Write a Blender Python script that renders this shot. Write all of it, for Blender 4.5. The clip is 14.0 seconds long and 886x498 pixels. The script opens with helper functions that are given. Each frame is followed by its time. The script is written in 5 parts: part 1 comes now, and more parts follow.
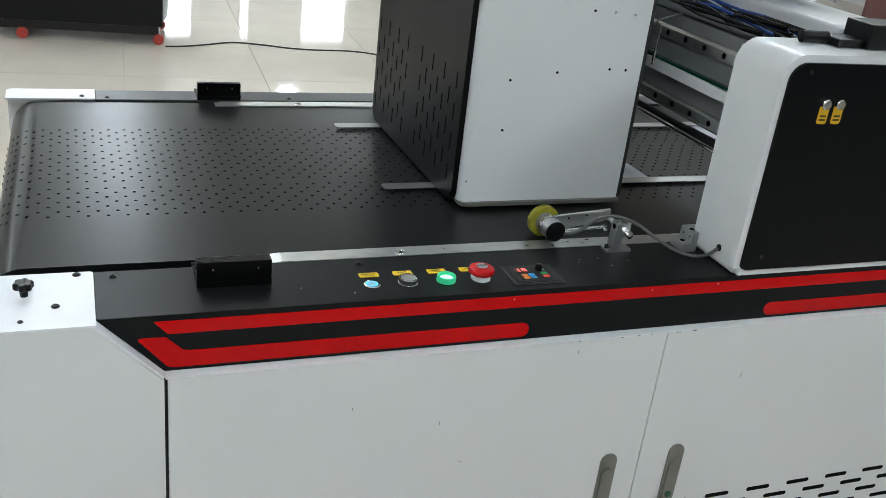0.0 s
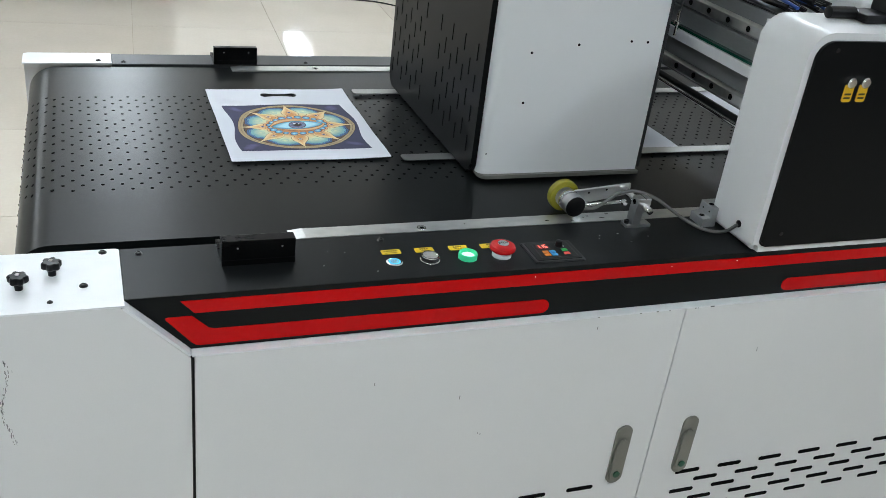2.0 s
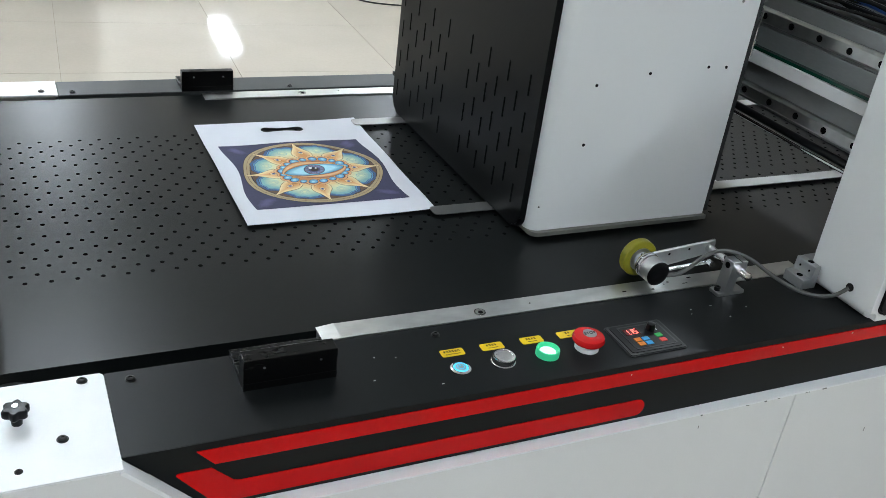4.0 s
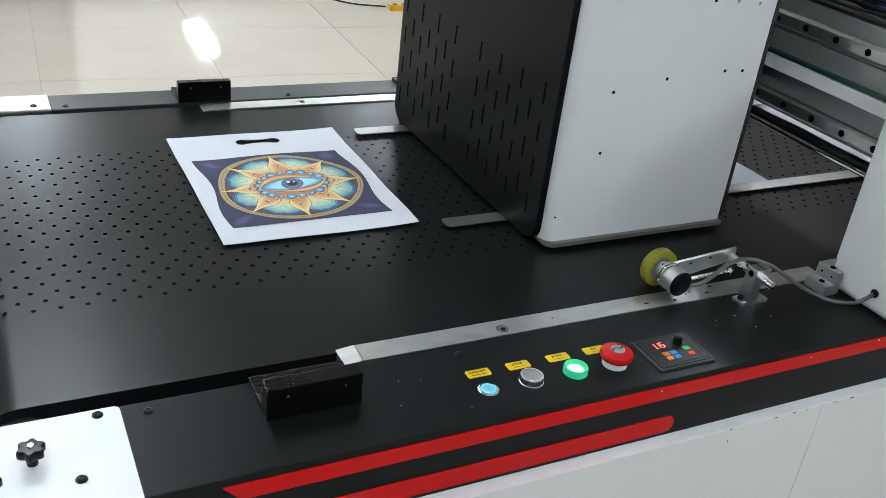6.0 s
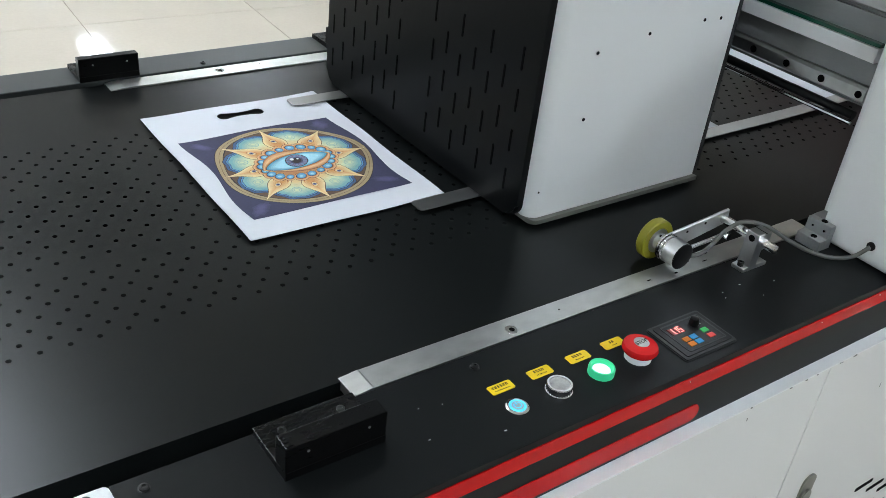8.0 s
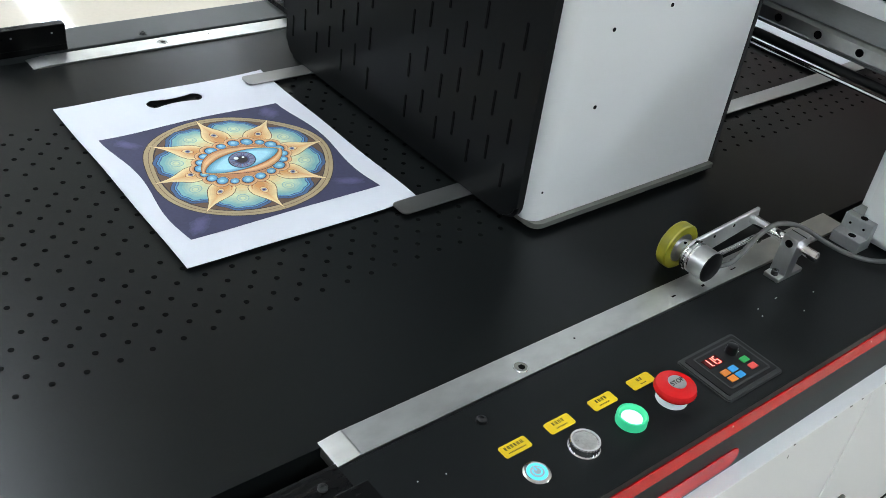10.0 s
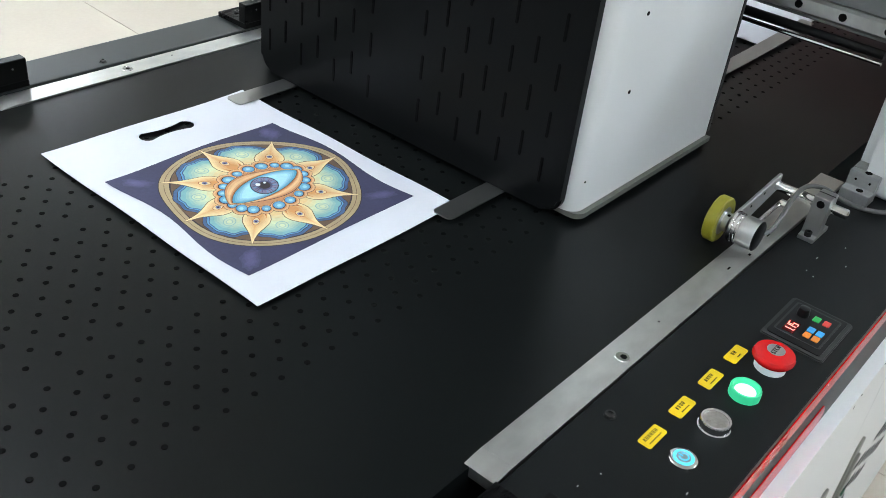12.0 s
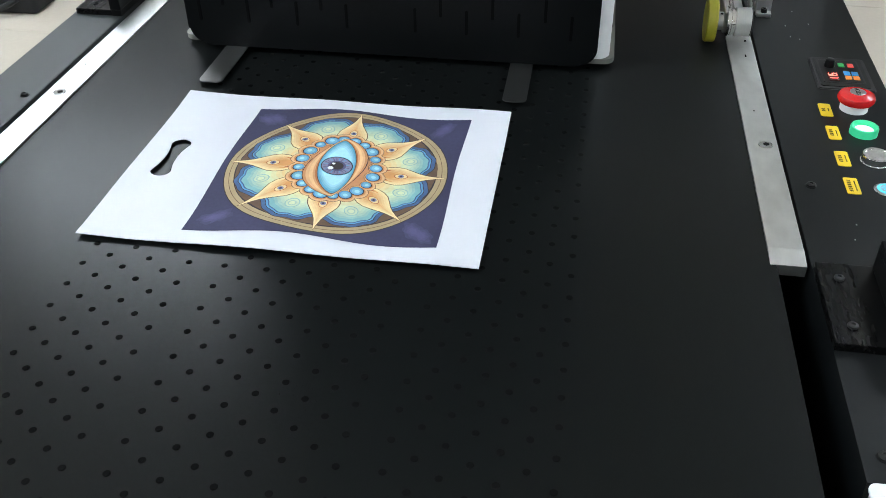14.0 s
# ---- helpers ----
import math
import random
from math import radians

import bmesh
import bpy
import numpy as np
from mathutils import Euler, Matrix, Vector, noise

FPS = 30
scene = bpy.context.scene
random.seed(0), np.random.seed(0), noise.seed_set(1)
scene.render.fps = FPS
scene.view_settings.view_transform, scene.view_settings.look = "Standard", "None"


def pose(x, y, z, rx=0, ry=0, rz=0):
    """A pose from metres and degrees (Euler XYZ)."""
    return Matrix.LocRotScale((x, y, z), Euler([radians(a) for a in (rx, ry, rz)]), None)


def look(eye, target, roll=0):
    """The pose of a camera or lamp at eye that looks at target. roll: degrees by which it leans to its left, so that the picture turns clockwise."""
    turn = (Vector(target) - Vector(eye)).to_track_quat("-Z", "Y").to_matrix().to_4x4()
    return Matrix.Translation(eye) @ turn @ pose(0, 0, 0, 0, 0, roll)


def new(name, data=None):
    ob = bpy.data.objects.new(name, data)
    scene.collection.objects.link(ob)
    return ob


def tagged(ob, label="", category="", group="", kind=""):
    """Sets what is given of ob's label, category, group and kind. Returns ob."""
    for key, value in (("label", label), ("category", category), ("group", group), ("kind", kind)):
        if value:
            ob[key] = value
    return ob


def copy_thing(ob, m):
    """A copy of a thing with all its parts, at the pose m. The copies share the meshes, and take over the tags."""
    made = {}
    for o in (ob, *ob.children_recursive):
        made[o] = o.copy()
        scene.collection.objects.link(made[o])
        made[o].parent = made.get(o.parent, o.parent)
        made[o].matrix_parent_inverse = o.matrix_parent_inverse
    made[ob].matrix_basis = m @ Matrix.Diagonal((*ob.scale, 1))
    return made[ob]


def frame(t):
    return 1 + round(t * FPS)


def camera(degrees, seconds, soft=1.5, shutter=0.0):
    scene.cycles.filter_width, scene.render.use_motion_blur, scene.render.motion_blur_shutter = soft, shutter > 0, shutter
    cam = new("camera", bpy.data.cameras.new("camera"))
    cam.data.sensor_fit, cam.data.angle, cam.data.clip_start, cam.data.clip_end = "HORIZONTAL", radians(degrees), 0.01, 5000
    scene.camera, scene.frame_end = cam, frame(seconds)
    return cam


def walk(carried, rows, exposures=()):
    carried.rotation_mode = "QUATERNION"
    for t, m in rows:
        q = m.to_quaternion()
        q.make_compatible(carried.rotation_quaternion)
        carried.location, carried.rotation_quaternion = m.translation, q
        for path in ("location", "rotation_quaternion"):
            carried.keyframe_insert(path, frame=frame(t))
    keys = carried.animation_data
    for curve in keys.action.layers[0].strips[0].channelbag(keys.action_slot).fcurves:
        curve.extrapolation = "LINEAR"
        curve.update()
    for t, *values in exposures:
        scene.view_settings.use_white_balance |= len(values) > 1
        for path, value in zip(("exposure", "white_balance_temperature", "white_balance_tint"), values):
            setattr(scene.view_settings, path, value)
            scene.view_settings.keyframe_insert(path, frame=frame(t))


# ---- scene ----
cam = camera(50.4, 14.0, 0.2)
PATH = [
    (0, (-0.086, -1.105, 1.567), (0.617, 0.579, 0.748), 6.8),
    (0.5, (-0.076, -1.111, 1.562), (0.608, 0.584, 0.75), 6.4),
    (1, (-0.076, -1.119, 1.56), (0.606, 0.575, 0.743), 6.2),
    (1.5, (-0.071, -1.126, 1.579), (0.589, 0.553, 0.714), 6.1),
    (2, (-0.108, -1.082, 1.61), (0.577, 0.555, 0.686), 7.2),
    (2.5, (-0.165, -0.967, 1.613), (0.595, 0.619, 0.661), 8.1),
    (3, (-0.14, -0.857, 1.601), (0.638, 0.723, 0.654), 7.3),
    (3.5, (-0.138, -0.775, 1.576), (0.674, 0.796, 0.642), 7.7),
    (4, (-0.152, -0.71, 1.575), (0.67, 0.851, 0.631), 7.7),
    (6.5, (-0.193, -0.633, 1.571), (0.698, 0.888, 0.626), 6.7),
    (7, (-0.218, -0.592, 1.571), (0.754, 0.859, 0.597), 7.5),
    (7.5, (-0.237, -0.52, 1.575), (0.795, 0.859, 0.558), 7.3),
    (10, (-0.146, -0.272, 1.532), (0.966, 0.94, 0.395), 8.3),
    (10.5, (-0.14, -0.268, 1.528), (0.982, 0.934, 0.39), 8.1),
    (11, (-0.153, -0.248, 1.514), (1.001, 0.944, 0.397), 8.8),
    (11.5, (-0.212, -0.167, 1.498), (1.027, 0.953, 0.398), 9.2),
    (12, (-0.289, -0.1075, 1.5), (1.048, 0.8905, 0.396), 7.35),
    (12.5, (-0.404, -0.054, 1.469), (1.043, 0.826, 0.404), 5.9),
    (13, (-0.513, 0.088, 1.461), (1.064, 0.647, 0.367), 3.7),
    (13.5, (-0.56, 0.225, 1.462), (1.034, 0.567, 0.304), 1.2),
    (14, (-0.535, 0.358, 1.453), (1.053, 0.6195, 0.265), -0.55),
]
walk(cam, [(t, look(eye, target, roll)) for t, eye, target, roll in PATH],
     exposures=[(0, 0.46), (4, 0.52), (7.5, 0.62), (10, 0.80), (12, 0.95), (12.6, 0.95), (13.2, 0.82), (14, 0.86)])

# ---------- light of the place ----------
LAMP = 21.0          # ceiling lamp diffusers
DAY = 3.7            # daylight behind the far windows
world = bpy.data.worlds.new("world")
scene.world = world
world.use_nodes = True
world.node_tree.nodes["Background"].inputs[0].default_value = (0.75, 0.85, 1.0, 1)
world.node_tree.nodes["Background"].inputs[1].default_value = 0.25


# ---------- materials ----------
def mat(name, col, rough=0.5, metal=0.0, var=0.12, scale=6.0, fine=220.0, bump=0.04, rvar=0.08, stretch=(1, 1, 1),
        glow=None, spec=0.5, coat=0.0, trans=0.0, rand=0.0):
    m = bpy.data.materials.new(name)
    m.use_nodes = True
    nt = m.node_tree
    b = nt.nodes["Principled BSDF"]
    b.inputs["Metallic"].default_value = metal
    b.inputs["Specular IOR Level"].default_value = spec
    b.inputs["Coat Weight"].default_value = coat
    b.inputs["Transmission Weight"].default_value = trans
    tc = nt.nodes.new("ShaderNodeTexCoord")
    mp = nt.nodes.new("ShaderNodeMapping")
    mp.inputs["Scale"].default_value = stretch
    nt.links.new(tc.outputs["Object"], mp.inputs["Vector"])
    big = nt.nodes.new("ShaderNodeTexNoise")
    big.inputs["Scale"].default_value = scale
    big.inputs["Detail"].default_value = 6
    small = nt.nodes.new("ShaderNodeTexNoise")
    small.inputs["Scale"].default_value = fine
    small.inputs["Detail"].default_value = 3
    for n in (big, small):
        nt.links.new(mp.outputs[0], n.inputs["Vector"])
    mixf = nt.nodes.new("ShaderNodeMath")
    mixf.operation = "MULTIPLY_ADD"
    mixf.inputs[1].default_value = 0.35
    nt.links.new(small.outputs["Fac"], mixf.inputs[0])
    add = nt.nodes.new("ShaderNodeMath")
    add.operation = "MULTIPLY_ADD"
    add.inputs[1].default_value = 0.65
    nt.links.new(big.outputs["Fac"], add.inputs[0])
    mixf.inputs[2].default_value = 0.0
    nt.links.new(mixf.outputs[0], add.inputs[2])
    ramp = nt.nodes.new("ShaderNodeValToRGB")
    ramp.color_ramp.elements[0].position = 0.3
    ramp.color_ramp.elements[1].position = 0.7
    ramp.color_ramp.elements[0].color = (*[max(0, c * (1 - var)) for c in col], 1)
    ramp.color_ramp.elements[1].color = (*[min(1, c * (1 + var)) for c in col], 1)
    nt.links.new(add.outputs[0], ramp.inputs[0])
    out = ramp.outputs[0]
    if rand:
        info = nt.nodes.new("ShaderNodeObjectInfo")
        hsv = nt.nodes.new("ShaderNodeHueSaturation")
        mr = nt.nodes.new("ShaderNodeMapRange")
        mr.inputs["To Min"].default_value = 1 - rand
        mr.inputs["To Max"].default_value = 1 + rand
        nt.links.new(info.outputs["Random"], mr.inputs["Value"])
        nt.links.new(mr.outputs[0], hsv.inputs["Value"])
        nt.links.new(out, hsv.inputs["Color"])
        out = hsv.outputs[0]
    nt.links.new(out, b.inputs["Base Color"])
    rr = nt.nodes.new("ShaderNodeMapRange")
    rr.inputs["To Min"].default_value = max(0.02, rough - rvar)
    rr.inputs["To Max"].default_value = min(1, rough + rvar)
    nt.links.new(add.outputs[0], rr.inputs["Value"])
    nt.links.new(rr.outputs[0], b.inputs["Roughness"])
    if bump:
        bp = nt.nodes.new("ShaderNodeBump")
        bp.inputs["Strength"].default_value = bump
        bp.inputs["Distance"].default_value = 0.001
        nt.links.new(small.outputs["Fac"], bp.inputs["Height"])
        nt.links.new(bp.outputs[0], b.inputs["Normal"])
    if glow:
        b.inputs["Emission Color"].default_value = (*glow[0], 1)
        b.inputs["Emission Strength"].default_value = glow[1]
    return m


WHITE = mat("white_paint", (0.715, 0.715, 0.705), 0.38, var=0.03, scale=2.5, fine=500, bump=0.05)
SHELL = mat("white_shell", (0.74, 0.75, 0.75), 0.3, var=0.02, scale=3, fine=600, bump=0.03)
PLATE = mat("white_plate", (0.78, 0.79, 0.80), 0.4, var=0.04, scale=30, fine=700, bump=0.08)
BLACK = mat("black_powder_coat", (0.0072, 0.0082, 0.0085), 0.36, var=0.2, scale=5, fine=900, bump=0.03, spec=0.135)
COVER = mat("black_cover_paint", (0.0044, 0.0049, 0.0053), 0.33, var=0.15, scale=5, fine=800, bump=0.04, spec=0.13)
BELT = mat("black_belt_rubber", (0.0046, 0.0055, 0.0055), 0.29, var=0.18, scale=4, fine=1200, bump=0.05, stretch=(0.5, 1, 1), spec=0.165, rvar=0.04)
HOLE = mat("hole_dark", (0.0015, 0.0015, 0.0015), 0.9, var=0.05, bump=0, spec=0.1)
ANOD = mat("black_anodised", (0.003, 0.003, 0.003), 0.42, var=0.2, scale=20, fine=700, bump=0.06)
RED = mat("red_film", (0.54, 0.0022, 0.0035), 0.16, var=0.05, scale=5, fine=300, bump=0.0, rvar=0.04, spec=0.2)
STEEL = mat("brushed_steel", (0.64, 0.645, 0.63), 0.36, metal=1.0, var=0.22, scale=11, fine=70, bump=0.015, stretch=(0.55, 1, 1), rvar=0.12)
ALU = mat("machined_aluminium", (0.54, 0.55, 0.555), 0.34, metal=1.0, var=0.06, scale=30, fine=400, bump=0.01, rvar=0.04)
CHROME = mat("chrome", (0.80, 0.80, 0.80), 0.10, metal=1.0, var=0.05, scale=20, fine=300, bump=0.0, rvar=0.04)
TABM = mat("spring_steel_sheet", (0.34, 0.34, 0.33), 0.36, metal=1.0, var=0.06, scale=4, fine=30, bump=0.0, rvar=0.02)
BRUSH = mat("dark_turned_steel", (0.62, 0.62, 0.61), 0.30, metal=1.0, var=0.18, scale=120, fine=500, bump=0.02, rvar=0.08)
FOOT = mat("dull_cast_aluminium", (0.42, 0.43, 0.43), 0.5, metal=0.8, var=0.12, scale=30, fine=300, bump=0.03)
OLIVE = mat("olive_polyurethane", (0.27, 0.25, 0.02), 0.4, var=0.12, scale=60, fine=500, bump=0.06)
YELLOW = mat("yellow_label", (0.75, 0.52, 0.01), 0.45, var=0.05, scale=40, bump=0.02)
INK = mat("label_ink", (0.05, 0.035, 0.006), 0.6, var=0.1, bump=0)
REDBTN = mat("red_plastic", (0.58, 0.008, 0.010), 0.24, var=0.03, scale=30, bump=0.0, rvar=0.02)
GREY = mat("grey_plastic", (0.020, 0.0205, 0.0215), 0.5, var=0.15, scale=40, fine=500, bump=0.1)
DARKP = mat("dark_plastic", (0.0045, 0.0045, 0.005), 0.33, var=0.15, scale=40, bump=0.02, spec=0.25)
GREENL = mat("green_lit_ring", (0.05, 0.5, 0.25), 0.35, var=0.05, bump=0, glow=((0.03, 0.75, 0.33), 0.16))
GREENC = mat("green_lit_centre", (0.5, 0.9, 0.75), 0.3, var=0.03, bump=0, glow=((0.55, 1.0, 0.82), 0.7))
CYANL = mat("cyan_lit_ring", (0.1, 0.5, 0.7), 0.3, var=0.03, bump=0, glow=((0.06, 0.62, 0.95), 0.5))
SEGR = mat("red_digit_segments", (0.5, 0.02, 0.02), 0.4, bump=0, glow=((1.0, 0.16, 0.12), 2.2))
K_ORANGE = mat("orange_key", (0.70, 0.20, 0.02), 0.5, var=0.05, scale=40, bump=0)
K_BLUE = mat("blue_key", (0.03, 0.28, 0.62), 0.5, var=0.05, scale=40, bump=0)
K_GREEN = mat("green_key", (0.02, 0.38, 0.08), 0.5, var=0.05, scale=40, bump=0)
K_RED = mat("red_key", (0.62, 0.05, 0.04), 0.5, var=0.05, scale=40, bump=0)
PEWTER = mat("pewter_handle", (0.24, 0.24, 0.215), 0.42, metal=0.6, var=0.1, scale=30, bump=0.05)
GREENDOT = mat("green_lock", (0.015, 0.09, 0.05), 0.4, bump=0)
CABLE = mat("grey_cable", (0.12, 0.12, 0.115), 0.5, var=0.08, scale=60, bump=0.03)
BRASS = mat("yellow_key_tag", (0.72, 0.42, 0.01), 0.45, var=0.06, scale=50, bump=0)
TILE = mat("beige_polished_tile", (0.60, 0.54, 0.455), 0.055, var=0.05, scale=3, fine=60, bump=0.0, rvar=0.02, rand=0.03)
GROUT = mat("tile_grout", (0.30, 0.26, 0.21), 0.8, var=0.1, scale=20, bump=0.1)
WALL = mat("wall_paint", (0.60, 0.60, 0.585), 0.8, var=0.03, scale=1.2, bump=0.05)
CEIL = mat("ceiling_paint", (0.80, 0.80, 0.79), 0.9, var=0.03, scale=1.5, bump=0.04)
DIFFUSER = mat("lamp_diffuser", (0.8, 0.8, 0.8), 0.5, var=0.0, bump=0, glow=((0.875, 0.985, 1.085), LAMP))
DAYLIGHT = mat("window_daylight", (0.8, 0.8, 0.8), 0.5, var=0.0, bump=0, glow=((0.90, 0.98, 1.06), DAY))
FRAME = mat("window_frame_paint", (0.55, 0.55, 0.54), 0.45, var=0.05, bump=0.03)
BAG = mat("white_nonwoven_fabric", (0.66, 0.675, 0.725), 0.85, var=0.025, scale=14, fine=900, bump=0.22)
GLASSG = mat("green_glass_edge", (0.006, 0.06, 0.04), 0.15, var=0.05, bump=0)
BLUEC = mat("blue_hose", (0.02, 0.08, 0.35), 0.4, bump=0)
CASTER = mat("red_caster_rubber", (0.45, 0.05, 0.035), 0.5, bump=0.03)
ORANGEY = mat("yellow_power_strip", (0.78, 0.42, 0.01), 0.45, bump=0.02)
CLOTH = mat("black_cloth", (0.015, 0.015, 0.016), 0.85, var=0.25, scale=30, bump=0.3)
SCUFF = mat("grey_scuff", (0.12, 0.12, 0.12), 0.7, var=0.3, scale=60, bump=0)
FLECK = mat("white_fleck", (0.72, 0.72, 0.70), 0.6, bump=0)
BRKT = mat("satin_black_anodising", (0.0035, 0.0035, 0.0036), 0.28, var=0.08, scale=12, fine=300, bump=0.0, stretch=(0.2, 1, 1), spec=0.13)
# lighter copy of the black coat: grazing sheen put into the base colour
RAIL_SHEEN = mat("black_rail_with_sheen", (0.030, 0.034, 0.034), 0.40, var=0.15, scale=5, fine=700, bump=0.04, spec=0.35)
BEAM = mat("dull_grey_beam", (0.29, 0.30, 0.30), 0.36, metal=0.5, var=0.10, scale=12, fine=300, bump=0.0, stretch=(1, 0.3, 1))
PINK = mat("dark_maroon_paint", (0.12, 0.035, 0.03), 0.4, var=0.1, bump=0.03)


# ---------- mesh helpers ----------
def thing(name, base, label, category, group="", kind=""):
    ob = new(name)
    ob.location = base
    ob["base"] = base
    return tagged(ob, label, category, group, kind)


def root_base(ob):
    while ob.parent is not None:
        ob = ob.parent
    return Vector(ob["base"]) if "base" in ob else Vector((0, 0, 0))


def part(name, bm, material, parent=None, label="", smooth=False):
    me = bpy.data.meshes.new(name)
    if parent is not None:
        off = root_base(parent)
        for v in bm.verts:
            v.co -= off
    bmesh.ops.recalc_face_normals(bm, faces=bm.faces[:])
    bm.to_mesh(me)
    bm.free()
    mats = material if isinstance(material, (list, tuple)) else [material]
    for m in mats:
        me.materials.append(m)
    if smooth:
        for p in me.polygons:
            p.use_smooth = True
        me.set_sharp_from_angle(angle=radians(38))
    ob = new(name, me)
    ob.parent = parent
    if label:
        ob["label"] = label
    return ob


def B():
    return bmesh.new()


def box(bm, x0, x1, y0, y1, z0, z1, bev=0.0, seg=2):
    r = bmesh.ops.create_cube(bm, size=1.0)
    vs = r["verts"]
    for v in vs:
        v.co = Vector(((x0 + x1) / 2 + v.co.x * (x1 - x0), (y0 + y1) / 2 + v.co.y * (y1 - y0), (z0 + z1) / 2 + v.co.z * (z1 - z0)))
    if bev:
        es = {e for v in vs for e in v.link_edges}
        bmesh.ops.bevel(bm, geom=list(es), offset=bev, segments=seg, affect="EDGES", profile=0.6)
    return bm


def boxed(x0, x1, y0, y1, z0, z1, bev=0.0, seg=2):
    return box(B(), x0, x1, y0, y1, z0, z1, bev, seg)


def lathe(bm, prof, centre, axis="z", n=32):
    """Turn a profile of (radius, height) about an axis through centre."""
    rings = []
    for r, h in prof:
        ring = []
        for i in range(n):
            a = 2 * math.pi * i / n
            p = (r * math.cos(a), r * math.sin(a), h)
            if axis == "y":
                p = (p[0], p[2], p[1])
            elif axis == "x":
                p = (p[2], p[0], p[1])
            ring.append(bm.verts.new(Vector(centre) + Vector(p)))
        rings.append(ring)
    for a, b in zip(rings, rings[1:]):
        for i in range(n):
            bm.faces.new((a[i], a[(i + 1) % n], b[(i + 1) % n], b[i]))
    bm.faces.new(rings[0])
    bm.faces.new(rings[-1])
    return bm


def prism(bm, pts, axis, a0, a1):
    """Extrude an outline: axis y takes (x, z), axis z takes (x, y), axis x takes (y, z)."""
    def at(p, a):
        return {"y": (p[0], a, p[1]), "z": (p[0], p[1], a), "x": (a, p[0], p[1])}[axis]
    lo = [bm.verts.new(at(p, a0)) for p in pts]
    hi = [bm.verts.new(at(p, a1)) for p in pts]
    bm.faces.new(lo)
    bm.faces.new(hi)
    n = len(pts)
    for i in range(n):
        bm.faces.new((lo[i], lo[(i + 1) % n], hi[(i + 1) % n], hi[i]))
    return bm


def rounded(x0, x1, y0, y1, r, n=6, corners=(1, 1, 1, 1)):
    """Outline with rounded corners, from the lower left round to the upper left."""
    pts = []
    for k, (cx, cy, a) in enumerate(((x0, y0, 180), (x1, y0, 270), (x1, y1, 0), (x0, y1, 90))):
        if not corners[k]:
            pts.append((cx, cy))
            continue
        ox, oy = (r if cx == x0 else -r), (r if cy == y0 else -r)
        for i in range(n + 1):
            t = radians(a + 90 * i / n)
            pts.append((cx + ox + r * math.cos(t), cy + oy + r * math.sin(t)))
    return pts


def tube(bm, pts, r, n=8):
    pts = [Vector(p) for p in pts]
    rings = []
    for i, p in enumerate(pts):
        d = (pts[min(i + 1, len(pts) - 1)] - pts[max(i - 1, 0)]).normalized()
        u = d.cross(Vector((0.13, 0.27, 0.95))).normalized()
        w = d.cross(u)
        rings.append([bm.verts.new(p + r * (math.cos(2 * math.pi * k / n) * u + math.sin(2 * math.pi * k / n) * w)) for k in range(n)])
    for a, b in zip(rings, rings[1:]):
        for k in range(n):
            bm.faces.new((a[k], a[(k + 1) % n], b[(k + 1) % n], b[k]))
    bm.faces.new(rings[0])
    bm.faces.new(rings[-1])
    return bm


def curve_pts(ctrl, per=8):
    """Smooth line through control points (Catmull-Rom)."""
    c = [Vector(p) for p in ctrl]
    c = [2 * c[0] - c[1]] + c + [2 * c[-1] - c[-2]]
    out = []
    for i in range(1, len(c) - 2):
        for k in range(per):
            t = k / per
            p0, p1, p2, p3 = c[i - 1:i + 3]
            out.append(0.5 * (2 * p1 + (p2 - p0) * t + (2 * p0 - 5 * p1 + 4 * p2 - p3) * t * t + (3 * p1 - p0 - 3 * p2 + p3) * t ** 3))
    out.append(c[-2])
    return out


def socket_bolt(name, x, y, z, parent, r=0.0045, h=0.003):
    """A black domed socket screw with its hexagon recess."""
    o = part(name, lathe(B(), [(r * 1.25, 0), (r * 1.25, 0.0006), (r, 0.0008), (r, h * 0.7), (r * 0.7, h), (r * 0.45, h), (r * 0.4, h - 0.0012)],
                         (x, y, z), "z", 18), ANOD, parent, "small black socket screw", True)
    return o


# ---------- room ----------
CEILING = 3.05
RX0, RX1, RY0, RY1 = -6.0, 9.5, -8.0, 16.2
TILE_SIZE = 0.835
floor = thing("floor", (0, 0, 0), "polished beige stone floor tiles with thin dark joints", "floor", kind="structure")
floor.rotation_euler = (0, 0, radians(-2.7))
part("floor_slab", boxed(-9, 12, -10, 19, -0.08, -0.008), GROUT, floor)


def build_tiles():
    bm = boxed(-TILE_SIZE / 2 + 0.0012, TILE_SIZE / 2 - 0.0012, -TILE_SIZE / 2 + 0.0012, TILE_SIZE / 2 - 0.0012, -0.008, 0.0)
    first = part("tile", bm, TILE, floor)
    me = first.data
    far = B()
    x_off, y_off = -0.065 + TILE_SIZE / 2, 0.10
    used = False
    for i in range(-10, 14):
        for j in range(-12, 22):
            x, y = x_off + i * TILE_SIZE, y_off + j * TILE_SIZE
            if -3.2 < x < 5.2 and -2.6 < y < 9.0:
                if used:
                    o = new("tile", me)
                    o.parent = floor
                else:
                    o, used = first, True
                o.location = (x, y, 0)
            elif -8.5 < x < 11.5 and -9.6 < y < 18.5:
                box(far, x - TILE_SIZE / 2 + 0.0012, x + TILE_SIZE / 2 - 0.0012, y - TILE_SIZE / 2 + 0.0012, y + TILE_SIZE / 2 - 0.0012, -0.008, 0.0)
    tagged(part("far_tiles", far, TILE, floor), kind="stuff")


def wall(name, x0, x1, y0, y1):
    return tagged(part(name, boxed(x0, x1, y0, y1, 0, CEILING), WALL), "plain white painted wall", "wall", kind="structure")


